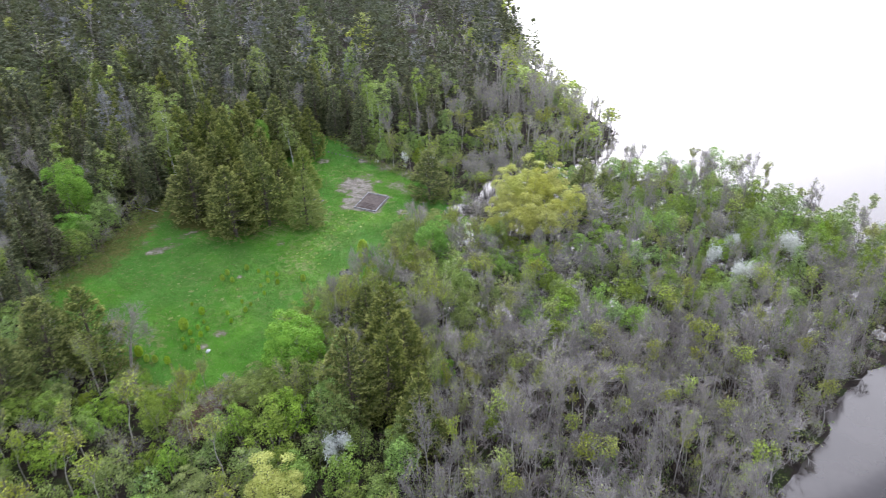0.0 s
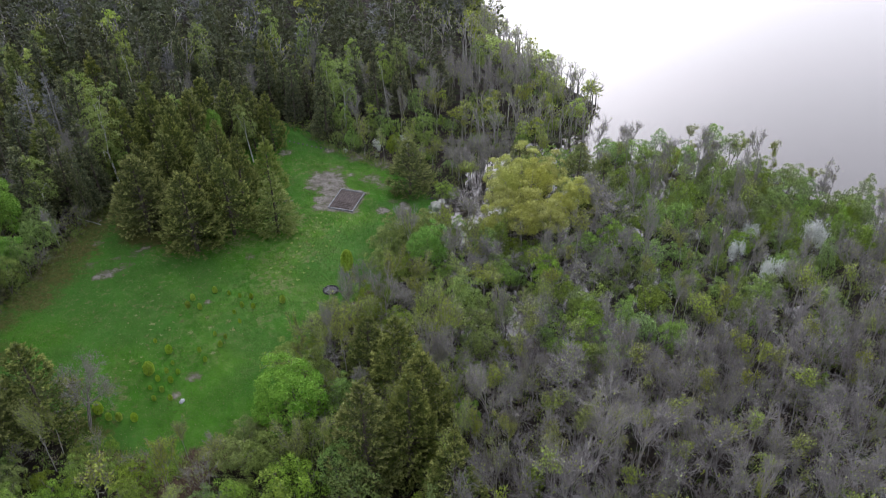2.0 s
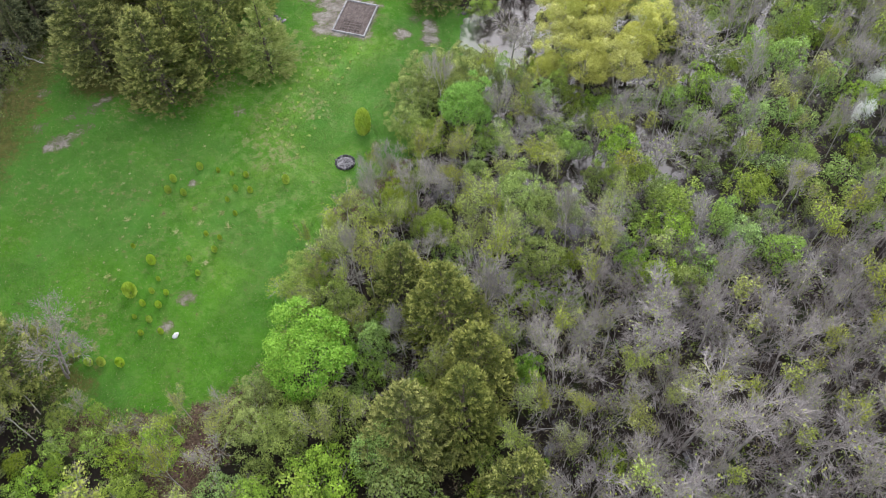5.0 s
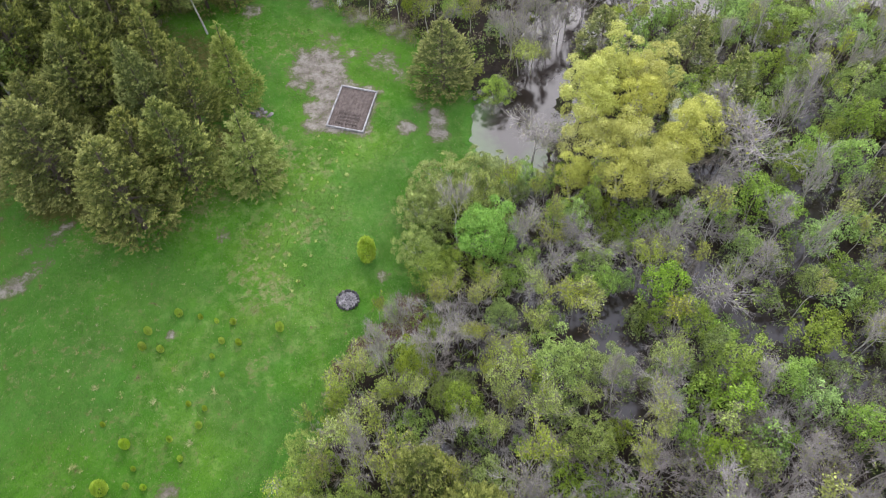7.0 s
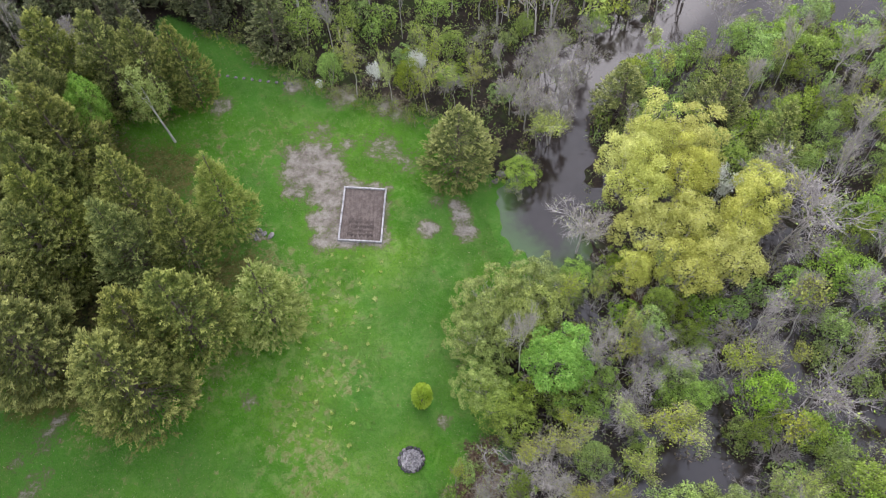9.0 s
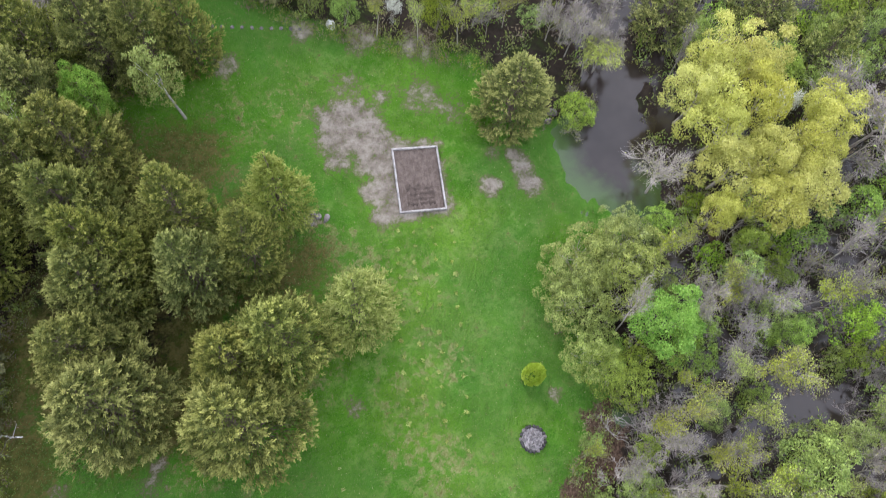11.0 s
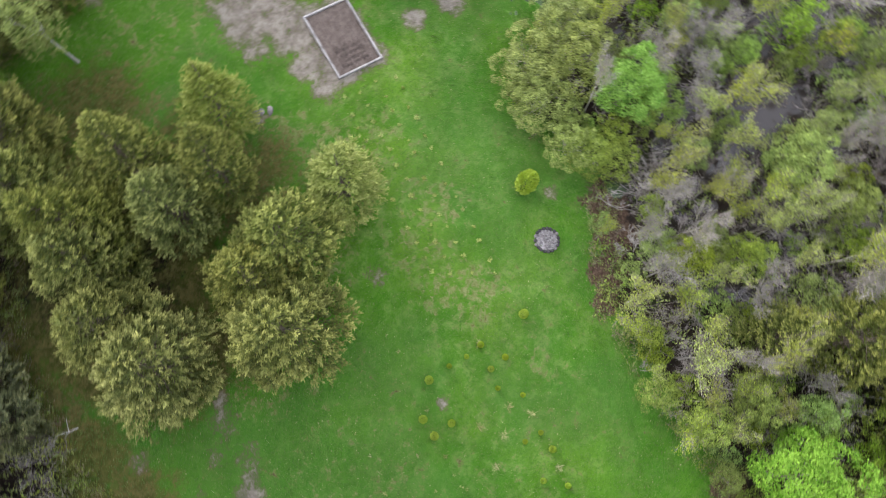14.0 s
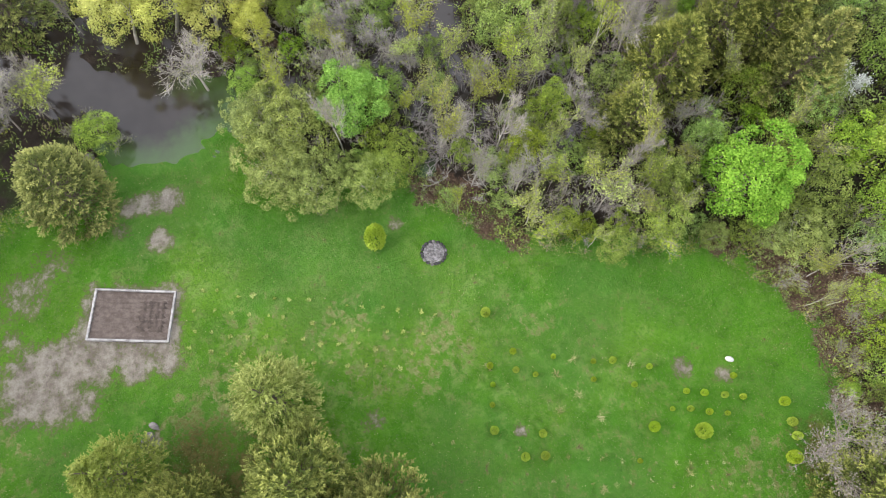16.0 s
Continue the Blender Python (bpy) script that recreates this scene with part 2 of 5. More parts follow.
    litter = mixc(nt, mathn(nt, "MULTIPLY", n_tiny, 0.3), litter, (0.11, 0.085, 0.065))
    edge = stepn(nt, mathn(nt, "ADD", lawn, mathn(nt, "MULTIPLY", mathn(nt, "SUBTRACT", mathn(nt, "ADD", n_mid, n_fine), 1.0), 1.0)), 0.3, 0.7)
    col = mixc(nt, edge, litter, green)
    # fallen leaves along the wood's edge
    fallen = mixc(nt, stepn(nt, n_fine, 0.38, 0.62), (0.085, 0.05, 0.036), (0.23, 0.155, 0.11))
    col = mixc(nt, stepn(nt, mathn(nt, "ADD", attrn(nt, "leaves"), mathn(nt, "MULTIPLY", mathn(nt, "SUBTRACT", mathn(nt, "ADD", n_mid, streak), 1.0), 1.6)), 0.3, 0.6), col, fallen)
    # sandy earth with a trampled reddish rim
    earth = mixc(nt, stepn(nt, n_mid, 0.35, 0.65), (0.25, 0.21, 0.172), (0.47, 0.42, 0.35))
    earth = mixc(nt, mathn(nt, "MULTIPLY", stepn(nt, n_fine, 0.45, 0.7), 0.6), earth, (0.19, 0.155, 0.125))
    level = mathn(nt, "ADD", soil, mathn(nt, "MULTIPLY", mathn(nt, "SUBTRACT", mathn(nt, "ADD", mathn(nt, "ADD", n_mid, streak), n_fine), 1.5), 1.5))
    level = mathn(nt, "MULTIPLY", level, stepn(nt, soil, 0.03, 0.3))
    rim = mixc(nt, n_fine, (0.13, 0.085, 0.06), (0.2, 0.17, 0.09))
    col = mixc(nt, mathn(nt, "MULTIPLY", stepn(nt, level, 0.2, 0.6), 0.6), col, rim)
    col = mixc(nt, stepn(nt, level, 0.45, 1.0), col, earth)
    links.new(col, bsdf.inputs["Base Color"])
    bsdf.inputs["Roughness"].default_value = 0.9
    bsdf.inputs["Specular IOR Level"].default_value = 0.15
    bumpn(nt, bsdf, mathn(nt, "ADD", n_fine, mathn(nt, "ADD", n_tiny, n_mid)), 1.0, 0.14)
    return m


def water_material():
    """Brown, nearly still water: murky, greener over the flooded grass, with the sky lying on it."""
    m, nt, nodes, links, bsdf = nodes_of("still_water")
    nodes.remove(bsdf)
    gloss, murk, fres, top = nodes.new("ShaderNodeBsdfGlossy"), nodes.new("ShaderNodeBsdfDiffuse"), nodes.new("ShaderNodeFresnel"), nodes.new("ShaderNodeMixShader")
    gloss.inputs["Roughness"].default_value = 0.09
    fres.inputs["IOR"].default_value = 1.62
    col = mixc(nt, stepn(nt, noisen(nt, 0.25, 3.0), 0.3, 0.7), (0.022, 0.016, 0.012), (0.036, 0.028, 0.024))
    edge = mathn(nt, "ADD", attrn(nt, "shallow"), mathn(nt, "MULTIPLY", mathn(nt, "SUBTRACT", noisen(nt, 1.5, 4.0), 0.5), 0.5))
    col = mixc(nt, mathn(nt, "MULTIPLY", stepn(nt, edge, 0.15, 0.9), 0.8), col, (0.06, 0.12, 0.03))
    links.new(col, murk.inputs["Color"])
    links.new(fres.outputs[0], top.inputs[0])
    links.new(murk.outputs[0], top.inputs[1])
    links.new(gloss.outputs[0], top.inputs[2])
    links.new(top.outputs[0], nodes["Material Output"].inputs["Surface"])
    return m


# ---- the lie of the land ----
LAKE = [(24, 420), (22, 166), (27, 137), (32.5, 118), (28, 105), (24, 102.5), (14, 101.5), (10, 97.5), (8.5, 91.5), (4.4, 88.4), (3.2, 86.5),
        (2.8, 84.5), (3.9, 82.6), (4.8, 80), (8, 79), (10, 84), (13, 92), (18, 95.5), (24, 97.5), (29, 99), (41, 97), (47, 92), (52, 81), (58, 76),
        (56, 66), (45, 53), (36, 46.5), (35, 43), (28, 37), (22, 25), (15, 5), (10, -60), (1500, -60), (1500, 420)]
LAWN = [(7.0, 81.5), (5.5, 80.2), (-0.5, 79.5), (-2.6, 76.5), (-2, 73.5), (-2.8, 70.5), (-6.3, 67.6), (-8.6, 65), (-10.5, 60), (-11.8, 55.5), (-12.4, 53.2), (-15.5, 50.8),
        (-18.5, 49.5), (-21.5, 49.3), (-24, 50.3), (-27, 53), (-32, 56), (-37, 60), (-38.5, 66), (-36.5, 72), (-35.8, 76), (-34.8, 82), (-32.8, 88), (-28, 94),
        (-23, 100), (-19, 104), (-17.5, 112), (-13, 108), (-9, 103.5), (-6.6, 101), (-3, 98.6), (1.5, 95.5), (2.8, 90), (4.6, 88), (4.5, 86.5), (6.0, 84.5)]


def inside_by(poly, x, y):
    """Metres inside a polygon (outside: minus), for arrays."""
    x, y = np.asarray(x, float), np.asarray(y, float)
    best, odd = np.full(x.shape, 1e9), np.zeros(x.shape, bool)
    for (ax, ay), (bx, by) in zip(poly, poly[1:] + poly[:1]):
        dx, dy = bx - ax, by - ay
        k = np.clip(((x - ax) * dx + (y - ay) * dy) / (dx * dx + dy * dy), 0, 1)
        best = np.minimum(best, np.hypot(x - ax - k * dx, y - ay - k * dy))
        if dy:
            odd ^= ((ay > y) != (by > y)) & (x < ax + (y - ay) * dx / dy)
    return np.where(odd, best, -best)


def swell(x, y):
    """A smooth uneven field about -1 to 1, a few metres across."""
    return (np.sin(0.9 * x + 1.3 * np.sin(0.55 * y)) + np.sin(0.8 * y + 1.7 * np.sin(0.48 * x + 1)) + 0.6 * np.sin(1.9 * x + 2.3 * y) + 0.6 * np.sin(2.7 * x - 1.6 * y + 2)) / 2.6


def ground_z(x, y):
    x, y = np.asarray(x, float), np.asarray(y, float)
    slope = 0.3 + 0.075 * (-7.5 - x) + 0.03 * (y - 70)
    slope = np.where(slope > 4, 4 + (slope - 4) * 0.35, slope)
    slope = np.minimum(slope, 9.0)
    bog = 0.03 + 0.14 * np.clip((60 - y) / 8, 0, 1) + 0.15 * swell(x, y) - 0.15 * np.exp(-((x - 8) / 6) ** 2 - ((y - 66) / 5) ** 2) - 0.13 * np.exp(-((x - 17) / 5) ** 2 - ((y - 65) / 5) ** 2)
    k = 0.25
    land = k * np.logaddexp(slope / k, bog / k) - 0.06 + 0.025 * swell(x * 3.7 + 5, y * 3.7)
    land = land + 0.6 * np.clip((24 - y) / 8, 0, 1) + 0.4 * np.clip((y - 104) / 6, 0, 1)
    wet = inside_by(LAKE, x, y)
    return np.where(wet > -1.5, np.minimum(land, 0.08 - (wet + 0.4 + 0.45 * swell(x * 1.7, y * 1.7 + 3)) * 0.12), land).clip(-1.6, None)


def gz(x, y):
    return float(ground_z(np.array([x]), np.array([y]))[0])


def blobs(x, y, spots):
    """The strongest of some soft round spots (x, y, radius, strength)."""
    out = np.zeros(x.shape)
    for bx, by, r, s in spots:
        out = np.maximum(out, s * np.clip(1.4 - np.hypot(x - bx, y - by) / r, 0, 1))
    return out


BARE = [(-9.6, 93.6, 1.9, 1), (-8.0, 94.6, 1.9, 1), (-10.4, 92.2, 1.2, 0.9), (-8.6, 91.2, 1.3, 1), (-9.4, 89, 1.0, 1), (-9.7, 87.2, 0.8, 1), (-5.6, 95.6, 0.9, 0.7), (-3, 94.8, 1.9, 0.62), (-1.6, 92.8, 1.6, 0.5),
        (-7.5, 97.4, 1.5, 0.55), (-30.2, 73.8, 0.9, 1), (-31.0, 73.2, 0.6, 0.9), (-29.3, 74.4, 0.55, 0.8), (-28.6, 75.4, 0.9, 0.5), (-28.2, 77.6, 1.0, 0.58), (-27.4, 78.6, 0.7, 0.6), (-29.6, 76.6, 0.8, 0.5), (-32, 75.5, 0.8, 0.55), (-32.6, 79.5, 0.7, 0.6),
        (-1.8, 86.3, 0.85, 1), (0.7, 85.4, 1.0, 1), (0.8, 86.6, 0.9, 0.95), (0.9, 87.7, 0.8, 0.9), (-0.6, 88.4, 0.7, 0.6), (-18.8, 58.4, 0.7, 0.95), (-20, 56.1, 0.55, 0.95), (-19.4, 68.9, 0.45, 0.9), (-16.3, 76.8, 0.8, 0.55),
        (-4.9, 72.1, 0.6, 0.6), (-13.6, 88.9, 0.8, 0.7), (-14.5, 102, 1.2, 0.7), (-8.6, 102.6, 1.0, 0.9), (-5, 100.6, 1.5, 0.9),
        (-1.5, 98.5, 1.6, 0.9)]
LEAVES = [(-3.1, 69.0, 1.5, 1), (-4.4, 67.4, 1.4, 1), (-6.6, 66.4, 1.3, 1), (-8.2, 65.2, 1.0, 0.8), (-24, 49.2, 1.8, 0.8), (-20.5, 48.2, 2.0, 1), (-17, 48.4, 2.0, 1), (-14.4, 49.6, 1.8, 1), (-18, 46, 2.5, 1),
          (-12.2, 52.6, 1.3, 0.9), (10.5, 77.6, 2.2, 1), (9.0, 78.5, 1.4, 1)]
SOIL_POLY = [(-11.4, 93.2), (-10.6, 96.2), (-8.4, 96.6), (-6.4, 95.2), (-6.0, 92.0), (-3.5, 90.9), (-5.0, 85.5), (-9.4, 86.4), (-10.2, 86.6), (-9.6, 89.0), (-8.9, 91.2)]
# needle litter below the conifers, where shade is worked into the brown
SHADED_NEEDLES = [(-29.5, 79.5), (-24.8, 79), (-23.4, 83.5), (-19.6, 86.5), (-19.8, 91), (-22.5, 95), (-23, 100), (-28, 101), (-33, 92), (-32, 84)]
DRY = [(-12.9, 71.7, 2.2, 0.9), (-14.5, 73.2, 1.8, 0.8), (-10.5, 77, 2.5, 0.7), (-13, 76, 2.5, 0.6), (-12.5, 84, 3.0, 0.8), (-14.5, 87, 3.0, 0.9), (-18, 85, 3.5, 1), (-20, 95, 4.0, 1), (-23, 97, 4, 1),
       (-24, 79, 4, 0.9), (-27, 86, 6, 1), (-35.5, 78, 2.8, 1), (-36.2, 70, 2.6, 1), (-34, 85, 3, 1), (-31, 90, 4, 1), (-16, 98, 3, 0.6), (-9.5, 82, 2.5, 0.5), (-18, 80, 2.5, 0.8), (-26, 56, 3, 0.7),
       (-12, 97, 3, 0.55), (-30, 68, 4, 0.4), (-20, 63, 4, 0.25), (-25, 70, 5, 0.3), (-13.5, 66, 2, 0.4)]


THIN = [(-9, 79, 9, 1), (-4, 85, 7, 0.9), (-13, 70, 7, 1), (-17, 65, 6, 0.7), (-8, 98, 6, 0.6), (-24, 70, 5, 0.3), (-16, 90, 5, 0.5)]
BROWN = [(-34.2, 86, 3.2, 0.9), (-34.5, 82, 3.0, 1), (-35.0, 78, 3.0, 1), (-35.6, 74, 3.0, 1), (-36.2, 70, 2.8, 0.9), (-37.4, 66, 1.9, 0.7), (-36, 61.5, 2.0, 0.6), (-32, 57, 1.6, 0.6),
         (-33.5, 88, 2.5, 0.9), (-30, 92, 3, 0.9), (-24, 80, 3.0, 0.8), (-18, 84.5, 3.0, 0.8), (-15.5, 86.5, 2.2, 0.8), (-17.5, 91, 2.4, 0.7), (-20, 96, 3.5, 0.9), (-24, 98.5, 3, 0.9), (-26, 52.5, 2.2, 0.7)]


def axis_steps(fine_lo, fine_hi, step, lo, hi, near_lo=0.0, near_hi=0.0, most=1.0):
    """Steps along one axis: fine in the middle, at most so wide in the nearer surroundings, then ever wider."""
    a = list(np.arange(fine_lo, fine_hi + 1e-6, step))
    d, v = step, a[0]
    while v > lo:
        d = min(d * 1.22, most) if v > near_lo else d * 1.22
        v -= d
        a.insert(0, v)
    d, v = step, a[-1]
    while v < hi:
        d = min(d * 1.22, most) if v < near_hi else d * 1.22
        v += d
        a.append(v)
    return np.array(a)


def sheet_mesh(name, xs, ys, z):
    nx, ny = len(xs), len(ys)
    gx, gy = np.meshgrid(xs, ys)
    gzv = z(gx, gy)
    verts = np.stack([gx.ravel(), gy.ravel(), gzv.ravel()], 1)
    i = (np.arange(ny - 1)[:, None] * nx + np.arange(nx - 1)[None]).ravel()
    me = quad_mesh(name, verts, np.stack([i, i + 1, i + 1 + nx, i + nx], 1))
    me.polygons.foreach_set("use_smooth", np.ones(len(i), bool))
    return me, gx.ravel(), gy.ravel()


def quad_mesh(name, verts, quads, mats=(), index=None, **attrs):
    """A mesh of quads from arrays, with materials and float attributes on its points."""
    me = bpy.data.meshes.new(name)
    me.vertices.add(len(verts))
    me.vertices.foreach_set("co", np.asarray(verts, np.float32).ravel())
    me.loops.add(4 * len(quads))
    me.loops.foreach_set("vertex_index", np.asarray(quads, np.int32).ravel())
    me.polygons.add(len(quads))
    me.polygons.foreach_set("loop_start", np.arange(0, 4 * len(quads), 4, dtype=np.int32))
    for m in mats:
        me.materials.append(m)
    if index is not None:
        me.polygons.foreach_set("material_index", np.asarray(index, np.int32))
    me.update(calc_edges=True)
    for key, values in attrs.items():
        me.attributes.new(key, "FLOAT", "POINT").data.foreach_set("value", np.asarray(values, np.float32).ravel())
    return me


def soft(v, lo, hi):
    k = np.clip((v - lo) / (hi - lo), 0, 1)
    return k * k * (3 - 2 * k)


def build_ground():
    xs, ys = axis_steps(-40, 10, 0.3, -3500, 3500, -50, 62), axis_steps(46, 110, 0.3, -1500, 4500, 10, 180)
    me, gx, gy = sheet_mesh("ground", xs, ys, ground_z)
    lawn = soft(inside_by(LAWN, gx, gy), -2.2, 0.3) * (1 - soft(inside_by(LAKE, gx, gy), 0.4, 6.0)) * (1 - 0.45 * soft(inside_by(SHADED_NEEDLES, gx, gy), 0.3, 2.5))
    for key, v in (("lawn", lawn), ("soil", np.maximum(blobs(gx, gy, BARE), soft(inside_by(SOIL_POLY, gx, gy), -0.9, 1.0))), ("dry", blobs(gx, gy, DRY)), ("thin", blobs(gx, gy, THIN)), ("leaves", blobs(gx, gy, LEAVES)), ("brown", np.maximum(blobs(gx, gy, BROWN), 0.9 * soft(inside_by(SHADED_NEEDLES, gx, gy), -2.0, 1.0)))):
        me.attributes.new(key, "FLOAT", "POINT").data.foreach_set("value", v.astype(np.float32))
    me.materials.append(ground_material())
    tagged(new("ground", me), "mown green meadow with bare patches, brown forest floor around", "ground", kind="structure")
    wx, wy = axis_steps(0, 16, 0.4, -60, 4500, 0, 16), axis_steps(76, 100, 0.4, -1400, 4500, 76, 100)
    me, gx, gy = sheet_mesh("water", wx, wy, lambda x, y: np.zeros(x.shape))
    shallow = np.clip(1 - inside_by(LAKE, gx, gy) / 3.2, 0, 1) * soft(inside_by(LAWN, gx, gy), -4.5, 0.0)
    me.attributes.new("shallow", "FLOAT", "POINT").data.foreach_set("value", shallow.astype(np.float32))
    me.materials.append(water_material())
    tagged(new("water", me), "still brown flood water reflecting a pale overcast sky", "lake", kind="structure")


build_ground()


# ---- plants: shapes from tubes and leaf blades ----
class Geo:
    """Collects tubes and blades, each batch with a material index and a tip value."""

    def __init__(self):
        self.v, self.q, self.m, self.t, self.n = [], [], [], [], 0

    def add(self, v, q, m, tip=0.0):
        self.v.append(v)
        self.q.append(q + self.n)
        self.m.append(np.broadcast_to(m, (len(q),)))
        self.t.append(np.broadcast_to(np.asarray(tip, float), (len(v),)))
        self.n += len(v)

    def tubes(self, segs, m=0, sides=4):
        """segs: rows of x0 y0 z0 x1 y1 z1 r0 r1."""
        s = np.asarray(segs, float)
        if not len(s):
            return
        a, b = s[:, :3], s[:, 3:6]
        d = b - a
        d /= np.linalg.norm(d, axis=1)[:, None] + 1e-9
        ref = np.where(np.abs(d[:, 2:3]) > 0.9, [[1.0, 0, 0]], [[0, 0, 1.0]])
        u = np.cross(d, ref)
        u /= np.linalg.norm(u, axis=1)[:, None] + 1e-9
        w = np.cross(d, u)
        ang = np.arange(sides) * 2 * np.pi / sides
        ring = u[:, None] * np.cos(ang)[None, :, None] + w[:, None] * np.sin(ang)[None, :, None]
        v = np.concatenate([a[:, None] + ring * s[:, 6, None, None], b[:, None] + ring * s[:, 7, None, None]], 1).reshape(-1, 3)
        k, j = np.arange(len(s))[:, None] * 2 * sides, np.arange(sides)[None]
        n = (j + 1) % sides
        self.add(v, np.stack([k + j, k + n, k + n + sides, k + j + sides], -1).reshape(-1, 4), m)

    def blades(self, base, way, length, width, rng, m=0, tip=0.0, fold=0.15, face=None, loose=0.45):
        """Pointed leaf blades from base along way; face: the way that they turn their upper sides, more or less."""
        n = len(base)
        if not n:
            return
        way = way / (np.linalg.norm(way, axis=1)[:, None] + 1e-9)
        turn = rng.normal(size=(n, 3))
        if face is not None:
            turn = turn * loose + face / (np.linalg.norm(face, axis=1)[:, None] + 1e-9)
        side = np.cross(way, turn)
        side /= np.linalg.norm(side, axis=1)[:, None] + 1e-9
        up = np.cross(side, way)
        l, w = np.broadcast_to(length, n)[:, None], np.broadcast_to(width, n)[:, None]
        mid = base + way * l * 0.45 - up * l * fold
        v = np.stack([base, mid + side * w * 0.5, base + way * l, mid - side * w * 0.5], 1).reshape(-1, 3)
        self.add(v, np.arange(4 * n).reshape(-1, 4), m, np.repeat(np.broadcast_to(tip, n), 4))

    def arrays(self):
        return np.concatenate(self.v), np.concatenate(self.q), np.concatenate(self.m), np.concatenate(self.t)

    def mesh(self, name, mats):
        v, q, m, t = self.arrays()
        return quad_mesh(name, v, q, mats, m, tip=t)


def plumed(seed, h, r, boughs, fingers, per, size, low=0.03, power=0.75, belly=0.2, upright=0.3, reach_of=0.75, fill=0.12):
    """Trunk and crown of a dense conifer: each bough ends in a fan of upturned finger-like sprays set with short narrow blades."""
    rng = np.random.default_rng(seed)
    wood, leaf = Geo(), Geo()
    zs = np.linspace(0, h * 0.96, 8)
    xy = np.cumsum(rng.normal(0, 0.03, (8, 2)), 0)
    rad = 0.02 * h * (1 - zs / h) + 0.012
    wood.tubes([(*xy[i], zs[i] - (0.3 if i == 0 else 0), *xy[i + 1], zs[i + 1], rad[i], rad[i + 1]) for i in range(7)], 0, 6)
    # boughs, more of them where the crown is wide
    u = rng.uniform(0, 1, boughs * 8)
    wide = np.where(u > belly, ((1 - u) / (1 - belly)) ** power, 0.74 + 0.26 * u / belly)
    keep = rng.uniform(0, 1, len(u)) < wide * 0.88 + 0.12
    u, wide = u[keep][:boughs], wide[keep][:boughs]
    n = len(u)
    order = np.argsort(u)
    u, wide = u[order], wide[order]
    a = np.arange(n) * 2.399963 + rng.normal(0, 0.25, n)
    reach = r * wide * rng.uniform(0.84, 1.07, n) * (1 + 0.09 * np.sin(2 * a + seed) + 0.07 * np.sin(5 * a + 7 * u + seed))
    z = h * (low + (0.975 - low) * u)
    rise = -0.12 + 0.6 * u
    root = np.stack([np.interp(z, zs, xy[:, 0]), np.interp(z, zs, xy[:, 1]), z - rise * reach * 0.8], 1)
    end = np.stack([root[:, 0] + np.cos(a) * reach, root[:, 1] + np.sin(a) * reach, z], 1)
    wood.tubes(np.concatenate([root, root + (end - root) * 0.7, (0.008 + 0.008 * reach)[:, None], np.full((n, 1), 0.006)], 1), 0, 3)
    # fingers, fanned out round the end of each bough
    m = n * fingers
    b = np.repeat(np.arange(n), fingers)
    turn = np.tile(np.linspace(-1, 1, fingers), n) * 0.7 + rng.normal(0, 0.14, m)
    way = np.stack([np.cos(a[b] + turn), np.sin(a[b] + turn), upright + 0.6 * u[b] + rng.normal(0, 0.18, m)], 1)
    way /= np.linalg.norm(way, axis=1)[:, None]
    length = reach_of * rng.uniform(0.6, 1.1, m) * (0.5 + 0.5 * wide[b])
    across = np.stack([-np.sin(a[b]), np.cos(a[b]), np.zeros(m)], 1)
    start = end[b] - np.stack([np.cos(a[b]), np.sin(a[b]), np.zeros(m)], 1) * (length * rng.uniform(0.55, 1.0, m))[:, None]
    start = start + across * (turn * (0.1 + 0.16 * wide[b]))[:, None] + rng.normal(0, 0.05, (m, 3)) + np.stack([np.zeros(m)] * 2 + [rng.normal(0, 0.12, m)], 1)
    # how far each spray brightens outwards: young growth and painted light together
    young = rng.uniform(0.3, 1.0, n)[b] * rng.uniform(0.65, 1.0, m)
    k = np.repeat(np.arange(m), per)
    f = np.tile((np.arange(per) + 0.5) / per, m)
    q = len(k)
    fat = 0.32 * size + 0.06 * (1 - 0.6 * f)
    puff = rng.normal(0, 1, (q, 3))
    puff = puff / np.linalg.norm(puff, axis=1)[:, None] * (fat * rng.uniform(0.5, 1.2, q))[:, None]
    base = start[k] + way[k] * (length[k] * f)[:, None] + puff
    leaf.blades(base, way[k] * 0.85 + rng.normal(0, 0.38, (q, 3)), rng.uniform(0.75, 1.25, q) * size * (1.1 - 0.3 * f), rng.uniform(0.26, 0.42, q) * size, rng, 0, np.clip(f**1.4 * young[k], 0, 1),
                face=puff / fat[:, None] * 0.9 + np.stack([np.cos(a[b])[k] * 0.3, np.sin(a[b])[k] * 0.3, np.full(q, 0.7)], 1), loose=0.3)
    # filler needles inside the crown, without tip colour, for its dark shaded depth
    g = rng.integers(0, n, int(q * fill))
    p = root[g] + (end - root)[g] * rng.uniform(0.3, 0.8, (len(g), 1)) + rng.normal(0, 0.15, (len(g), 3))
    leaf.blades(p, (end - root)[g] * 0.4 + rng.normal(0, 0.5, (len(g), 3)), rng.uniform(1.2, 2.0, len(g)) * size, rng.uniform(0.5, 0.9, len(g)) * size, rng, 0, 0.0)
    top = np.array([[*xy[-1], h * 0.94]] * 24) + rng.normal(0, 0.06, (24, 3))
    leaf.blades(top, rng.normal(0, 0.3, (24, 3)) + (0, 0, 1), size * 1.5, size * 0.35, rng, 0, 0.7)
    return wood, leaf


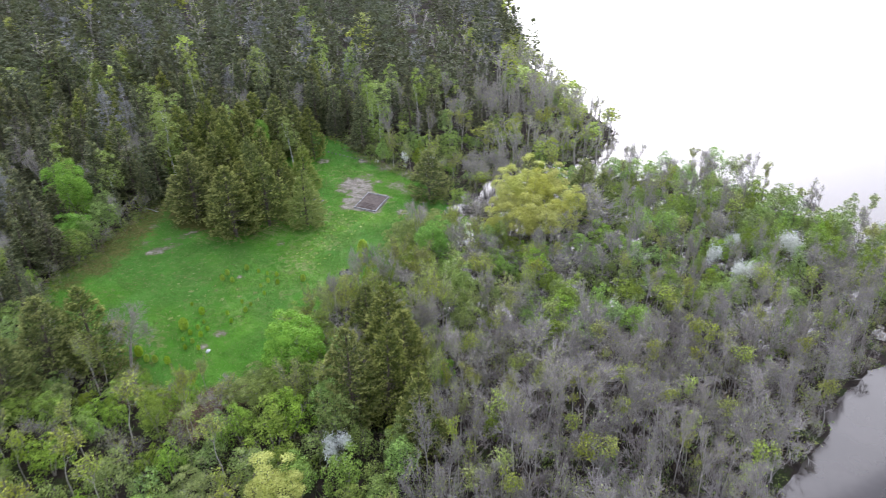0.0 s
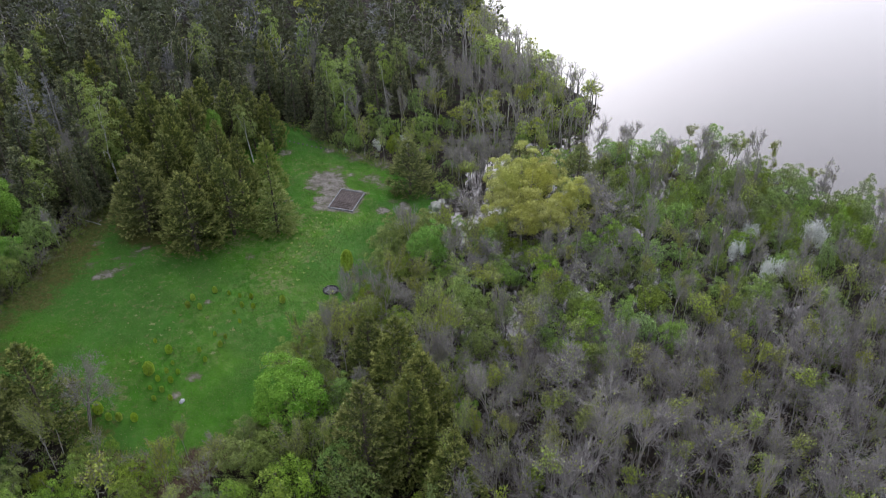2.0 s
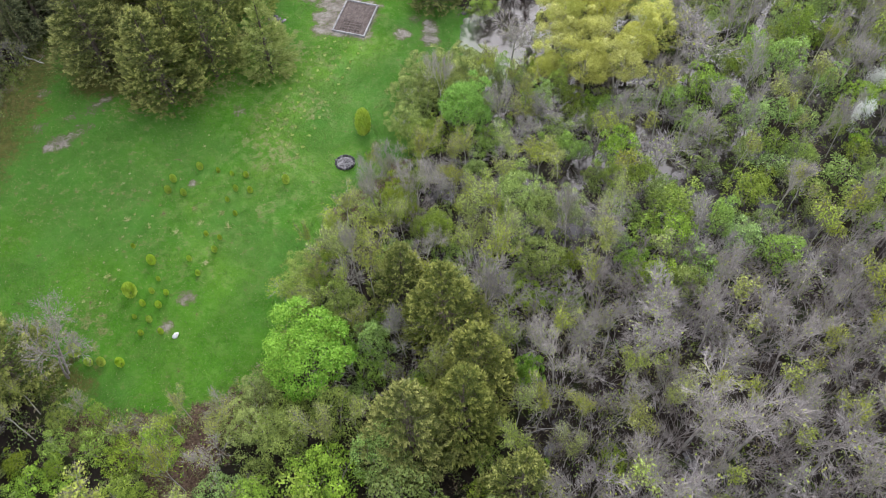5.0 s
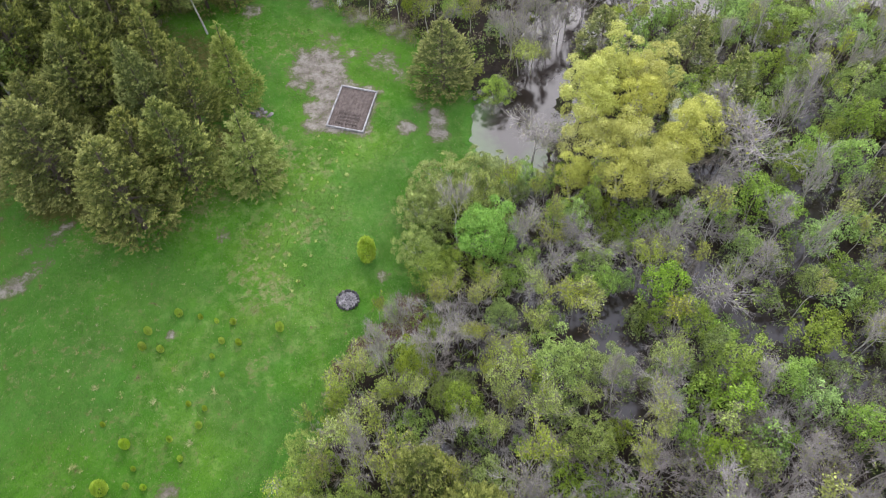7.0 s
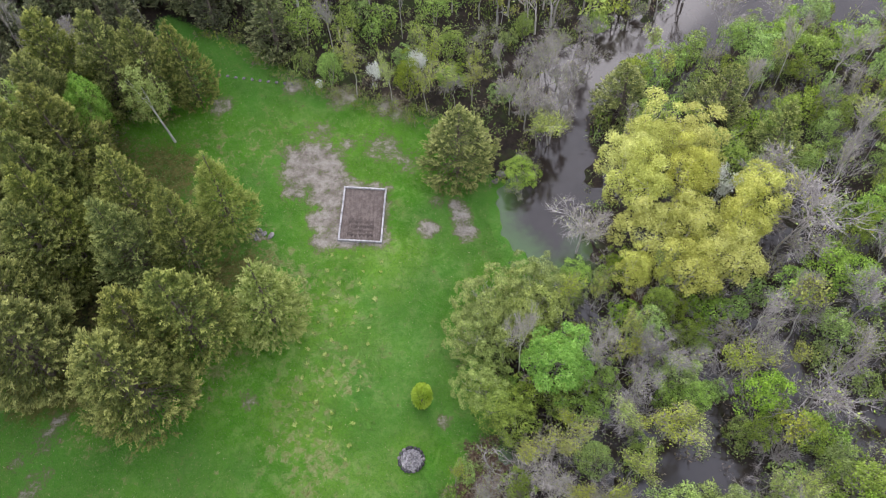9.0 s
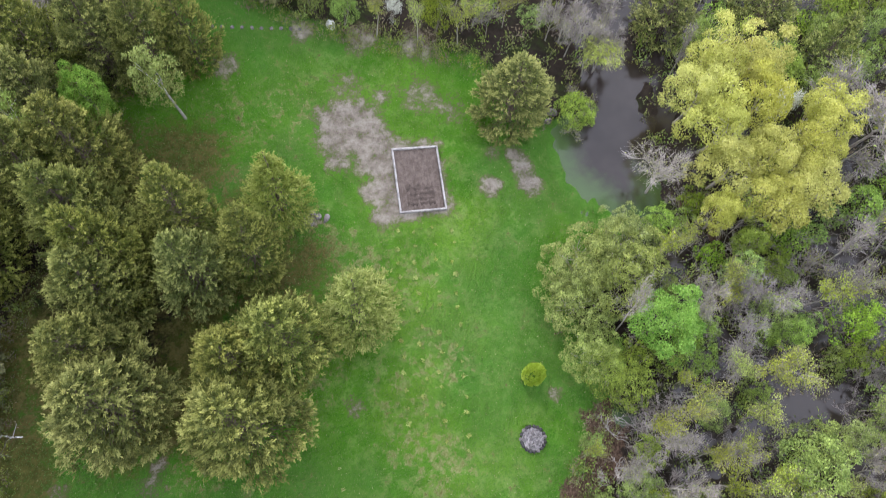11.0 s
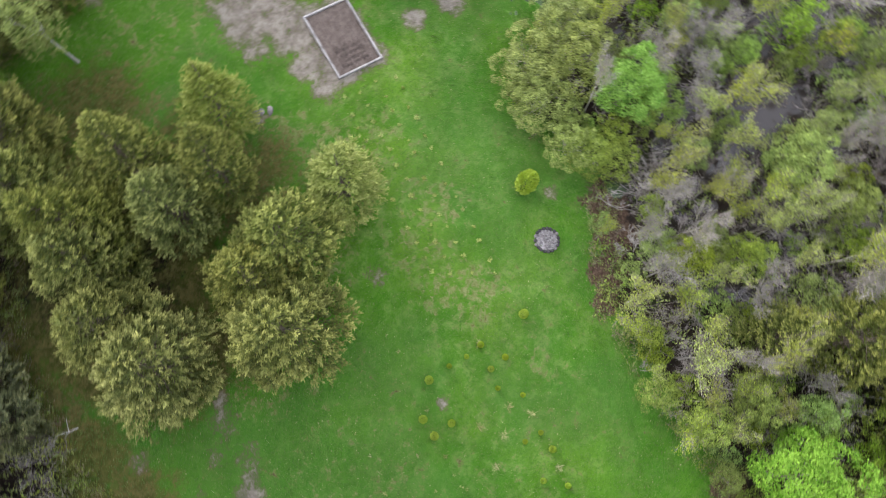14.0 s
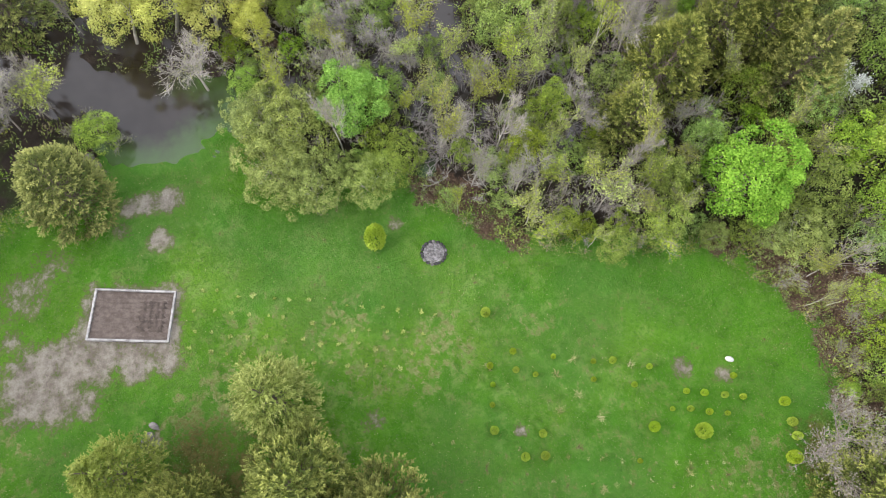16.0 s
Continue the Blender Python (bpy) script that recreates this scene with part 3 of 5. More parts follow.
def grow(rng, segs, ends, p, d, length, rad, depth, kids, spread, lift, thin=0.62):
    """Limbs that fork; ends gets the twig tips and their directions."""
    steps = 3 if depth > 2 else 2
    for i in range(steps):
        d = d + rng.normal(0, 0.12, 3) + (0, 0, lift * 0.12)
        d /= np.linalg.norm(d)
        q = p + d * length / steps
        r1 = rad * (1 - 0.3 * (i + 1) / steps)
        segs.append((*p, *q, rad * (1 - 0.3 * i / steps), r1))
        if depth > 0 and i < steps - 1 and rng.random() < 0.62:
            e = d + rng.normal(0, spread, 3) + (0, 0, lift * 0.3)
            grow(rng, segs, ends, q, e / np.linalg.norm(e), length * rng.uniform(0.5, 0.75), r1 * 0.55, depth - 1, kids, spread, lift, thin)
        p = q
    if depth == 0:
        ends.append((*p, *d))
        return
    for _ in range(kids):
        e = d + rng.normal(0, spread, 3) + (0, 0, lift * 0.25)
        grow(rng, segs, ends, p, e / np.linalg.norm(e), length * rng.uniform(0.6, 0.85), r1 * thin, depth - 1, kids, spread, lift, thin)


def broadleaf(seed, h, r, leaves, size, depth=3, kids=2, spread=0.5, lift=0.25, stems=1, clear=0.3, twig=0.012, cluster=0.35, sides=3, rad=None, twigs=0, whip=0.55, along=0.0):
    """Trunk with forking limbs, and leaf blades round the twig tips; stems > 1: a bush."""
    rng = np.random.default_rng(seed)
    wood, leaf, segs, ends = Geo(), Geo(), [], []
    rad = rad or 0.016 * h
    for k in range(stems):
        a = rng.uniform(0, 6.28)
        out = 0.0 if stems == 1 else rng.uniform(0.25, 0.75)
        d = np.array([math.cos(a) * out, math.sin(a) * out, 1.0]) + rng.normal(0, 0.05, 3)
        d /= np.linalg.norm(d)
        p = np.array([math.cos(a), math.sin(a), 0]) * (0.0 if stems == 1 else 0.2)
        q = p + d * h * clear
        segs.append((*(p - (0, 0, 0.25)), *q, rad, rad * 0.8))
        total = h * (1 - clear)
        scale = sum(0.72**i for i in range(depth + 1)) * 0.9
        grow(rng, segs, ends, q, d, total / scale, rad * 0.8, depth, kids, spread, lift)
    segs, ends = np.array(segs), np.array(ends)
    # fit the crown to its width and height
    wide = np.percentile(np.hypot(ends[:, 0], ends[:, 1]), 92) + 1e-6
    k = np.array([r / wide * 0.93, r / wide * 0.93, h / max(ends[:, 2].max(), 0.1) * 0.97])
    for cols in (slice(0, 3), slice(3, 6)):
        segs[:, cols] *= k
    ends[:, :3] *= k
    segs[:, 6:] = np.maximum(segs[:, 6:], twig)
    thick = segs[:, 6] > rad * 0.3
    wood.tubes(segs[thick], 0, 5)
    wood.tubes(segs[~thick], 0, sides)
    if twigs:
        # hair-thin last twigs, off the tips and the outer limbs
        thin = np.concatenate([np.concatenate([segs[~thick][:, 3:6], segs[~thick][:, 3:6] - segs[~thick][:, :3]], 1), ends])
        pick = rng.integers(0, len(thin), twigs)
        d = thin[pick, 3:]
        d = d / (np.linalg.norm(d, axis=1)[:, None] + 1e-9) + rng.normal(0, 0.42, (twigs, 3)) + (0, 0, 0.15)
        wood.blades(thin[pick, :3] - d * 0.05, d, rng.uniform(0.4, 1.2, twigs) * whip, rng.uniform(0.8, 1.4, twigs) * twig * 1.5, rng, 1, 0.0, 0.05)
    if leaves:
        if along:
            outer = segs[segs[:, 6] < rad * 0.35]
            outer = np.concatenate([outer[:, 3:6], outer[:, 3:6] - outer[:, :3]], 1)
            ends = np.concatenate([ends, outer[rng.random(len(outer)) < along]])
        pick = rng.integers(0, len(ends), leaves)
        base = ends[pick, :3] + rng.normal(0, cluster, (leaves, 3)) * (1, 1, 0.8)
        base[:, 2] = np.maximum(base[:, 2], 0.1)
        centre = np.array([0, 0, h * 0.5])
        way = ends[pick, 3:] * 0.4 + rng.normal(0, 0.7, (leaves, 3)) + (base - centre) * 0.12
        leaf.blades(base, way, rng.uniform(0.7, 1.3, leaves) * size, rng.uniform(0.55, 0.9, leaves) * size, rng, 0, 0.0, face=(base - ends[pick, :3]) / cluster + (base - centre) * (0.15, 0.15, 0.0) + (0, 0, 0.8))
    return wood, leaf


def lobed(seed, h, r, leaves, size, lobes=20, low=0.12, lobe=0.4, stems=3, ragged=0.25):
    """A full crown: leaf blades on the skins of many rounded clumps, over forking stems."""
    rng = np.random.default_rng(seed)
    wood, _ = broadleaf(seed, h * 0.86, r * 0.75, 0, 0.2, 2, 2, 0.55, 0.25, stems, 0.2)
    leaf = Geo()
    mid, half = h * (1 + low) / 2, h * (1 - low) / 2
    k = np.arange(lobes) + 0.5
    up = 1 - 1.55 * k / lobes
    turn = k * 2.399963 + rng.uniform(0, 6.28)
    flat = np.sqrt(np.clip(1 - up**2, 0, 1))
    reach = rng.uniform(1 - ragged, 1 + ragged * 0.4, lobes)
    centre = np.stack([flat * np.cos(turn) * r * (1 - lobe) * reach, flat * np.sin(turn) * r * (1 - lobe) * reach, mid + up * half * (1 - lobe * 0.75) * reach], 1)
    size_of = lobe * rng.uniform(0.7, 1.25, lobes) * r
    pick = rng.choice(lobes, leaves, p=size_of**2 / (size_of**2).sum())
    way = rng.normal(size=(leaves, 3))
    way /= np.linalg.norm(way, axis=1)[:, None]
    out = centre[pick] - (0, 0, mid)
    out /= np.linalg.norm(out, axis=1)[:, None] + 1e-6
    way = way + out * 0.8 + (0, 0, 0.35)
    way /= np.linalg.norm(way, axis=1)[:, None]
    base = centre[pick] + way * (size_of[pick] * rng.uniform(0.62, 1.02, leaves))[:, None] * (1, 1, min(1.2, half / r))
    # some leaves hang inside the crown
    inner = rng.random(leaves) < 0.1
    base[inner] = (base[inner] - (0, 0, mid)) * rng.uniform(0.3, 0.85, (inner.sum(), 1)) + (0, 0, mid)
    base[:, 2] = np.maximum(base[:, 2], 0.08)
    leaf.blades(base, way * 0.25 + rng.normal(0, 0.6, (leaves, 3)), rng.uniform(0.7, 1.3, leaves) * size, rng.uniform(0.55, 0.9, leaves) * size, rng, face=way + (0, 0, 0.35))
    return wood, leaf


PROTOS, PLACED = {}, {}


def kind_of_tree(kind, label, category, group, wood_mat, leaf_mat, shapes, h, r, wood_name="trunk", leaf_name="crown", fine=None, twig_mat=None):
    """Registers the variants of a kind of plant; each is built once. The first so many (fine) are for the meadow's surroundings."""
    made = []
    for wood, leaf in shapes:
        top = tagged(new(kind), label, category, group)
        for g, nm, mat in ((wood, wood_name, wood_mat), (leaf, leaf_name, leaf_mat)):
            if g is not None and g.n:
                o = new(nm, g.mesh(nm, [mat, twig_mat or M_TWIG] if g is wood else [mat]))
                o.parent = top
        made.append(top)
    PROTOS[kind] = (made, h, r, fine or 0)
    PLACED[kind] = [[] for _ in made]


def plant(kind, x, y, h=None, r=None, rng=random, lean=3.0, sink=0.03, label=""):
    made, h0, r0, fine = PROTOS[kind]
    h, r = h or h0 * rng.uniform(0.8, 1.2), r or r0 * rng.uniform(0.85, 1.15)
    near = -44 < x < 13 and 43 < y < 104
    which = range(len(made)) if not fine else range(fine) if near else range(fine, len(made))
    i = min(which, key=lambda n: (len(PLACED[kind][n]), rng.random()))
    m = pose(x, y, gz(x, y) - sink, rng.uniform(-lean, lean), rng.uniform(-lean, lean), rng.uniform(0, 360)) @ Matrix.Diagonal((r / r0, r / r0, h / h0, 1))
    PLACED[kind][i].append((m, label))


def settle():
    """Puts every planted thing in its place: the built one first, copies after it."""
    for kind, (made, *_) in PROTOS.items():
        for top, spots in zip(made, PLACED[kind]):
            if not spots:
                for o in (*top.children, top):
                    bpy.data.objects.remove(o)
                continue
            for m, label in spots[1:]:
                tagged(copy_thing(top, m), label)
            top.matrix_basis = spots[0][0]
            tagged(top, spots[0][1])


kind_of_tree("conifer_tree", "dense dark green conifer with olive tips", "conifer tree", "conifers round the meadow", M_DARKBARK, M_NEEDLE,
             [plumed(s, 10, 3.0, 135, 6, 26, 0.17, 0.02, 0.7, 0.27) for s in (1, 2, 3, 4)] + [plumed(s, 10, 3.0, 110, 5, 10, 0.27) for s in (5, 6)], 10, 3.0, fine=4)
kind_of_tree("spruce_tree", "narrow dark green spruce with a pointed top", "conifer tree", "forest conifers", M_DARKBARK, M_NEEDLE_DULL,
             [plumed(s, 11, 2.1, 90, 4, 7, 0.34, 0.04, 1.0, 0.12, 0.15) for s in (11, 12, 13)], 11, 2.1)
kind_of_tree("young_spruce", "pale yellow-green young spruce on the meadow", "conifer tree", "conifers round the meadow", M_DARKBARK, M_NEEDLE_PALE,
             [plumed(s, 8, 2.4, 100, 6, 22, 0.165, 0.03, 0.9, 0.15, 0.1, 0.85) for s in (21, 22)], 8, 2.4)
kind_of_tree("dying_conifer", "grey-brown half bare dying tree at the meadow's corner", "tree", "", M_BARK, M_NEEDLE_DEAD,
             [broadleaf(31, 6.8, 2.8, 1500, 0.11, 4, 3, 0.55, 0.2, 2, 0.15, twig=0.009, cluster=0.2, twigs=2500, whip=0.4)], 6.8, 2.8)
kind_of_tree("grey_conifer", "silver-grey lichen-hung conifer in the forest", "conifer tree", "", M_PALE, M_BLUE,
             [plumed(s, 11, 2.6, 90, 4, 9, 0.26, 0.04, 1.0, 0.12, -0.1, 0.9, 0.05) for s in (41, 42)], 11, 2.6)
kind_of_tree("maple_tree", "round bright lime-green maple in fresh leaf", "tree", "", M_BARK, M_LIME,
             [lobed(s, 7, 2.6, 12000, 0.125, 34, 0.05, 0.27, 1, 0.5) for s in (51, 52, 54)] + [lobed(53, 7, 2.6, 2600, 0.24, 24, 0.1, 0.36, 1, 0.45)], 7, 2.6, fine=3)
kind_of_tree("leafy_tree", "mid-green broadleaf tree with young leaves", "tree", "leafy trees of the swamp", M_BARK, M_LEAF,
             [lobed(s, 5.5, 1.9, 4600, 0.115, 40, 0.02, 0.25, 2, 0.55) for s in (61, 62, 63)] + [lobed(s, 5.5, 1.9, 2100, 0.16, 30, 0.02, 0.28, 2, 0.6) for s in (64, 65, 66)], 5.5, 1.9, fine=3)
kind_of_tree("willow_bush", "broad olive-green willow bush", "bush", "willow bushes", M_PALE, M_OLIVE,
             [lobed(s, 4.2, 2.6, 12000, 0.105, 80, 0.02, 0.17, 8, 0.55) for s in (71, 72)], 4.2, 2.6)
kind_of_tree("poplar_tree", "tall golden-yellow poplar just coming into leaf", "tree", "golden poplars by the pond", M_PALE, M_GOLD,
             [lobed(s, 8.5, 2.2, 7500, 0.125, 28, 0.18, 0.3, 2, 0.75) for s in (81, 82, 83)], 8.5, 2.2, twig_mat=M_DARKTWIG)
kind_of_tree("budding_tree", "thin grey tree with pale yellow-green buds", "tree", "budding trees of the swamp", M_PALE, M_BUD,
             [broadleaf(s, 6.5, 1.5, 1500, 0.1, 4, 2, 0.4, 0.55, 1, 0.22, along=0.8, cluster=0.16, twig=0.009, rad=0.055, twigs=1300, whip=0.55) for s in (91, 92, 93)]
             + [broadleaf(s, 6.5, 1.5, 460, 0.17, 4, 2, 0.42, 0.45, 1, 0.25, cluster=0.2, twig=0.012, rad=0.06, twigs=900, whip=0.6) for s in (94, 95)], 6.5, 1.5, fine=3, twig_mat=M_DARKTWIG)
kind_of_tree("bare_tree", "bare pale grey tree with fine upright twigs", "tree", "bare trees of the swamp", M_PALE, M_BUD,
             [broadleaf(s, 7, 1.7, 300, 0.09, 5, 2, 0.42, 0.5, 1, 0.22, along=0.6, cluster=0.2, twig=0.009, rad=0.09, twigs=2400, whip=0.7) for s in (101, 102, 103)]
             + [broadleaf(s, 7, 1.7, 70, 0.15, 4, 2, 0.42, 0.5, 1, 0.22, cluster=0.2, twig=0.012, rad=0.07, twigs=1200, whip=0.8) for s in (104, 105, 106)], 7, 1.7, fine=3)
kind_of_tree("dead_bush", "bare grey many-stemmed bush", "bush", "bare bushes of the swamp", M_BARK, M_BUD,
             [broadleaf(s, 3.6, 1.7, 300, 0.1, 3, 2, 0.5, 0.25, 6, 0.15, cluster=0.22, twig=0.009, rad=0.03, twigs=1000, whip=0.5) for s in (111, 112)], 3.6, 1.7)
kind_of_tree("green_bush", "low bright green bush in young leaf", "bush", "green bushes", M_BARK, M_LEAF,
             [lobed(s, 2.6, 1.5, 2200, 0.11, 26, 0.0, 0.27, 3, 0.65) for s in (121, 122, 123)] + [lobed(s, 2.6, 1.5, 800, 0.17, 18, 0.0, 0.33, 3, 0.6) for s in (124, 125)], 2.6, 1.5, fine=3)
kind_of_tree("birch_tree", "white-stemmed birch with thin lime-green crown", "tree", "birches", M_BIRCH, M_BIRCHLEAF,
             [lobed(s, 9, 1.7, 2600, 0.14, 40, 0.14, 0.26, 1, 0.5) for s in (131, 132)], 9, 1.7)
kind_of_tree("blossom_bush", "wild cherry bush covered in white blossom", "bush", "white blossom bushes", M_BARK, M_BLOSSOM,
             [broadleaf(141, 3.2, 1.4, 2200, 0.13, 2, 3, 0.5, 0.3, 3, 0.15, cluster=0.3, along=0.6)], 3.2, 1.4)

R = random.Random(7)
OPEN = [(7.4, 64.6, 2.3), (10.2, 64.4, 2.1), (10.6, 67.0, 1.7), (16.8, 66.4, 2.0), (18.6, 65.2, 1.7), (20.4, 63.2, 1.6), (18.2, 76.6, 1.6), (4.0, 67.2, 1.3)]
# kept free of scattered plants: the bare strip by the fire pit
TAKEN = [(-3.0, 69.4, 1.5), (-3.4, 68.0, 1.3), (-5.2, 66.9, 1.3), (-7.2, 66.1, 1.3), (-17, 48.6, 0.6), (-14.6, 49.8, 0.5),
         # and the open flooded places of the swamp
         *OPEN]


def put(kind, x, y, h, r, label=""):
    TAKEN.append((x, y, r))
    plant(kind, x, y, h, r, R, label=label)


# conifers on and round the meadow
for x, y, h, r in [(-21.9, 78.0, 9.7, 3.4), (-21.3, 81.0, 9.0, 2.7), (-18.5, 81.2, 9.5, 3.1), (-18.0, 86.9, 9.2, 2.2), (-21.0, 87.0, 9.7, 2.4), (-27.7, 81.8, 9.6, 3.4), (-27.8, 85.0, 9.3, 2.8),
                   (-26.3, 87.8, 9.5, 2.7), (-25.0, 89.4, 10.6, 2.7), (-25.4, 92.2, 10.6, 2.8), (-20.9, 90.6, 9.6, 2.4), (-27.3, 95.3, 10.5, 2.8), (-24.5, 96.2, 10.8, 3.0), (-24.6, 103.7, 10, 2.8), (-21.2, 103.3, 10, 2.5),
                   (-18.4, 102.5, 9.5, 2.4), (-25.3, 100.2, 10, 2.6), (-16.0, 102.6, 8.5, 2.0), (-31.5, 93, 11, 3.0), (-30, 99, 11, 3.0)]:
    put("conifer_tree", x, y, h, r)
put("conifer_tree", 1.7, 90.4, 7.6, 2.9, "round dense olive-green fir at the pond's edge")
put("young_spruce", -13.6, 81.4, 8.3, 2.6)
put("young_spruce", -15.3, 89.8, 8.8, 2.2)
put("birch_tree", -18.4, 99.0, 8.5, 1.6)
put("maple_tree", -23.0, 99.6, 7.5, 1.7)
put("birch_tree", -33.2, 91.5, 10.5, 2.3)
put("grey_conifer", -44, 97.5, 12, 3.0)
put("birch_tree", -38.5, 83.5, 8.5, 1.9)
put("maple_tree", -41.2, 78.6, 9, 2.9)
put("birch_tree", -35.6, 97.5, 11.5, 2.2)
put("birch_tree", -35.4, 112, 13, 1.6)
put("birch_tree", -17.7, 127.6, 12, 1.9)
put("birch_tree", -26.5, 119, 12, 1.8)
put("bare_tree", 50.6, 80.6, 5.6, 2.0)
put("budding_tree", 44.2, 91.6, 5.0, 1.7)
put("bare_tree", 32.0, 96.5, 5.5, 1.8)
# south and swamp-side conifers
for x, y, h, r in [(-0.9, 53.0, 9.5, 2.9), (-3.8, 56.4, 7.5, 2.2), (0.2, 48.9, 9.8, 2.6), (-4.0, 45.4, 10.5, 2.9), (-1.0, 46.2, 10, 2.6), (1.8, 41.8, 9, 2.3), (-28.4, 52.4, 9, 3.0), (-31.2, 50.4, 9.5, 2.9), (-33.5, 46.5, 9.5, 2.8),
                   (22.6, 89.4, 6.4, 2.3), (16.0, 92.2, 6.0, 2.6), (24.4, 84.2, 7, 2.2)]:
    put("conifer_tree", x, y, h, r)
put("dying_conifer", -25.8, 52.9, 6.8, 2.8)
# broadleaves that stand out
put("maple_tree", 2.4, 72.7, 6.2, 2.4, "round bright lime-green maple at the swamp's edge")
put("maple_tree", -9.8, 51.4, 7.6, 3.2, "broad bright green maple at the meadow's edge")
put("leafy_tree", 6.0, 88.5, 2.6, 1.6, "small lime-green tree on a pond islet")
put("maple_tree", 3.6, 49.5, 3.8, 1.1)
for x, y, h, r in [(-1.6, 72.0, 2.8, 1.8), (-0.8, 70.4, 2.8, 1.5), (2.7, 67.1, 3.2, 1.3), (9.8, 70.2, 3.4, 1.6), (-3.6, 65.0, 2.2, 1.4), (-7.3, 55.3, 3.4, 1.7), (-10.7, 59.6, 2.4, 1.3), (-3.1, 47.5, 4.4, 1.9)]:
    put("leafy_tree", x, y, h, r, "bright green bush-like tree in young leaf")
for x, y, h, r in [(0.2, 78.0, 4.0, 2.7), (2.3, 76.8, 4.6, 3.0), (-1.4, 76.6, 3.4, 2.2), (3.5, 79, 4, 2.0), (-2.0, 73.2, 3.0, 1.9)]:
    put("willow_bush", x, y, h, r)
for x, y, h, r in [(14.8, 86.3, 9, 2.4), (12.8, 82.6, 9.4, 2.4), (14.1, 79.1, 8.2, 2.2), (17.7, 78.3, 8, 2.3), (13.2, 76.3, 7.6, 2.4), (19.9, 80.0, 8, 2.4), (17.8, 85.0, 8.8, 2.4), (15.8, 82.2, 9.4, 2.2), (9.9, 77.3, 6.0, 1.6), (12.6, 85.2, 8.4, 2.3), (16.0, 76.2, 7.6, 2.4), (11.6, 79.8, 8, 2.2)]:
    put("poplar_tree", x, y, h * 0.84, r)
for x, y, h, r in [(7.7, 81.3, 4.8, 1.9), (23.1, 77.9, 6.6, 3.2), (10.0, 71.5, 4.8, 2.2), (6.4, 69.8, 3.6, 1.9), (15.1, 43.3, 8, 2.4), (12.2, 44.1, 9, 2.1), (6.2, 41.7, 8, 1.8), (5.5, 49.3, 7.6, 1.6), (9.1, 39.8, 9, 2.1), (15.4, 40.3, 8, 1.9), (19.7, 42, 8, 2.2), (22.3, 79.5, 6.5, 2.8), (16.8, 66.2, 5.5, 2.4), (21, 77, 6, 2.5), (-1.6, 59.1, 4.6, 1.5), (2.6, 64.6, 4.4, 1.4), (-0.4, 66.3, 2.8, 1.5), (12.0, 50.7, 6.6, 2.8)]:
    put("bare_tree", x, y, h, r)
for x, y, h, r in [(-5.6, 56.4, 8.5, 1.6), (-7.9, 59.5, 6, 1.8), (-5.1, 62.7, 5, 1.4), (1.5, 60.9, 7, 1.5), (2.4, 56.6, 9, 1.5), (-6.1, 59.6, 6, 1.6), (-9.4, 57.4, 5.4, 1.2), (7.6, 67.2, 4.6, 1.9), (4.6, 61.8, 4.6, 1.8), (3.1, 64.3, 3.4, 1.4), (12.9, 69.8, 4.6, 1.8), (1.5, 60.5, 4.6, 1.4), (-4.8, 62.2, 3.4, 1.4), (-10.9, 56.5, 3.4, 1.6), (-8.6, 63.6, 2.6, 1.3), (9.4, 91.3, 4, 1.8), (9.2, 67.0, 4.6, 1.7), (-7.4, 64.2, 4, 1.5)]:
    put("budding_tree", x, y, h, r)
put("budding_tree", 8.5, 91.4, 4.4, 2.0, "pale budding tree leaning over the flooded pond")
for x, y, h, r in [(5.4, 87.7, 1.5, 0.9), (7.3, 88.3, 1.7, 1.0), (6.7, 89.7, 1.6, 0.9)]:
    put("dead_bush", x, y, h, r, "bare grey bush on the pond islet")
# bare trees standing in the flooded end of the pond
for x, y, h, r in [(8.2, 93.4, 5.0, 1.3), (9.6, 94.0, 4.6, 1.2), (10.8, 95.8, 5.0, 1.3), (9.6, 91.4, 4.4, 1.1), (11.6, 94.2, 4.4, 1.2), (12.6, 97.2, 5, 1.3), (10.6, 91.8, 4.2, 1.0),
                   (8.4, 94.6, 4.6, 1.2), (10.2, 97.2, 4.6, 1.2), (9.6, 92.4, 4.4, 1.1), (13.8, 96.4, 4.6, 1.2), (11.4, 98.2, 4.4, 1.2), (7.6, 95.2, 4.6, 1.2), (12.8, 95.2, 4.2, 1.1), (15.4, 97.6, 4.4, 1.2),
                   (14.4, 98.6, 4.6, 1.2), (12.2, 99.2, 4.6, 1.2), (8.8, 96.4, 4.6, 1.3), (16.4, 99.8, 4.4, 1.2)]:
    put("bare_tree", x, y, h, r, "bare grey tree standing in the flooded pond")
for x, y, h, r in [(4.8, 62, 7, 2.0), (-7.8, 55.1, 5, 1.5), (-5.8, 44.9, 6, 1.8), (-11.1, 46.5, 5, 1.8), (-10, 42.2, 5, 2.3), (-8.4, 47.9, 5, 1.9), (-4.7, 43, 5, 1.9), (-9, 43.8, 5, 2.2), (-10.6, 56.9, 4.5, 1.6)]:
    put("leafy_tree", x, y, h, r)
for x, y, h, r in [(42.6, 70.2, 4.4, 1.3), (34.1, 69.1, 3.7, 0.8), (35.6, 64.8, 4, 1.15), (-4.7, 40.8, 3, 1.2), (19.6, 82.6, 3.2, 1.0), (1.6, 100.8, 3, 0.8), (-2.2, 101.2, 2.4, 0.6)]:
    put("blossom_bush", x, y, h, r)


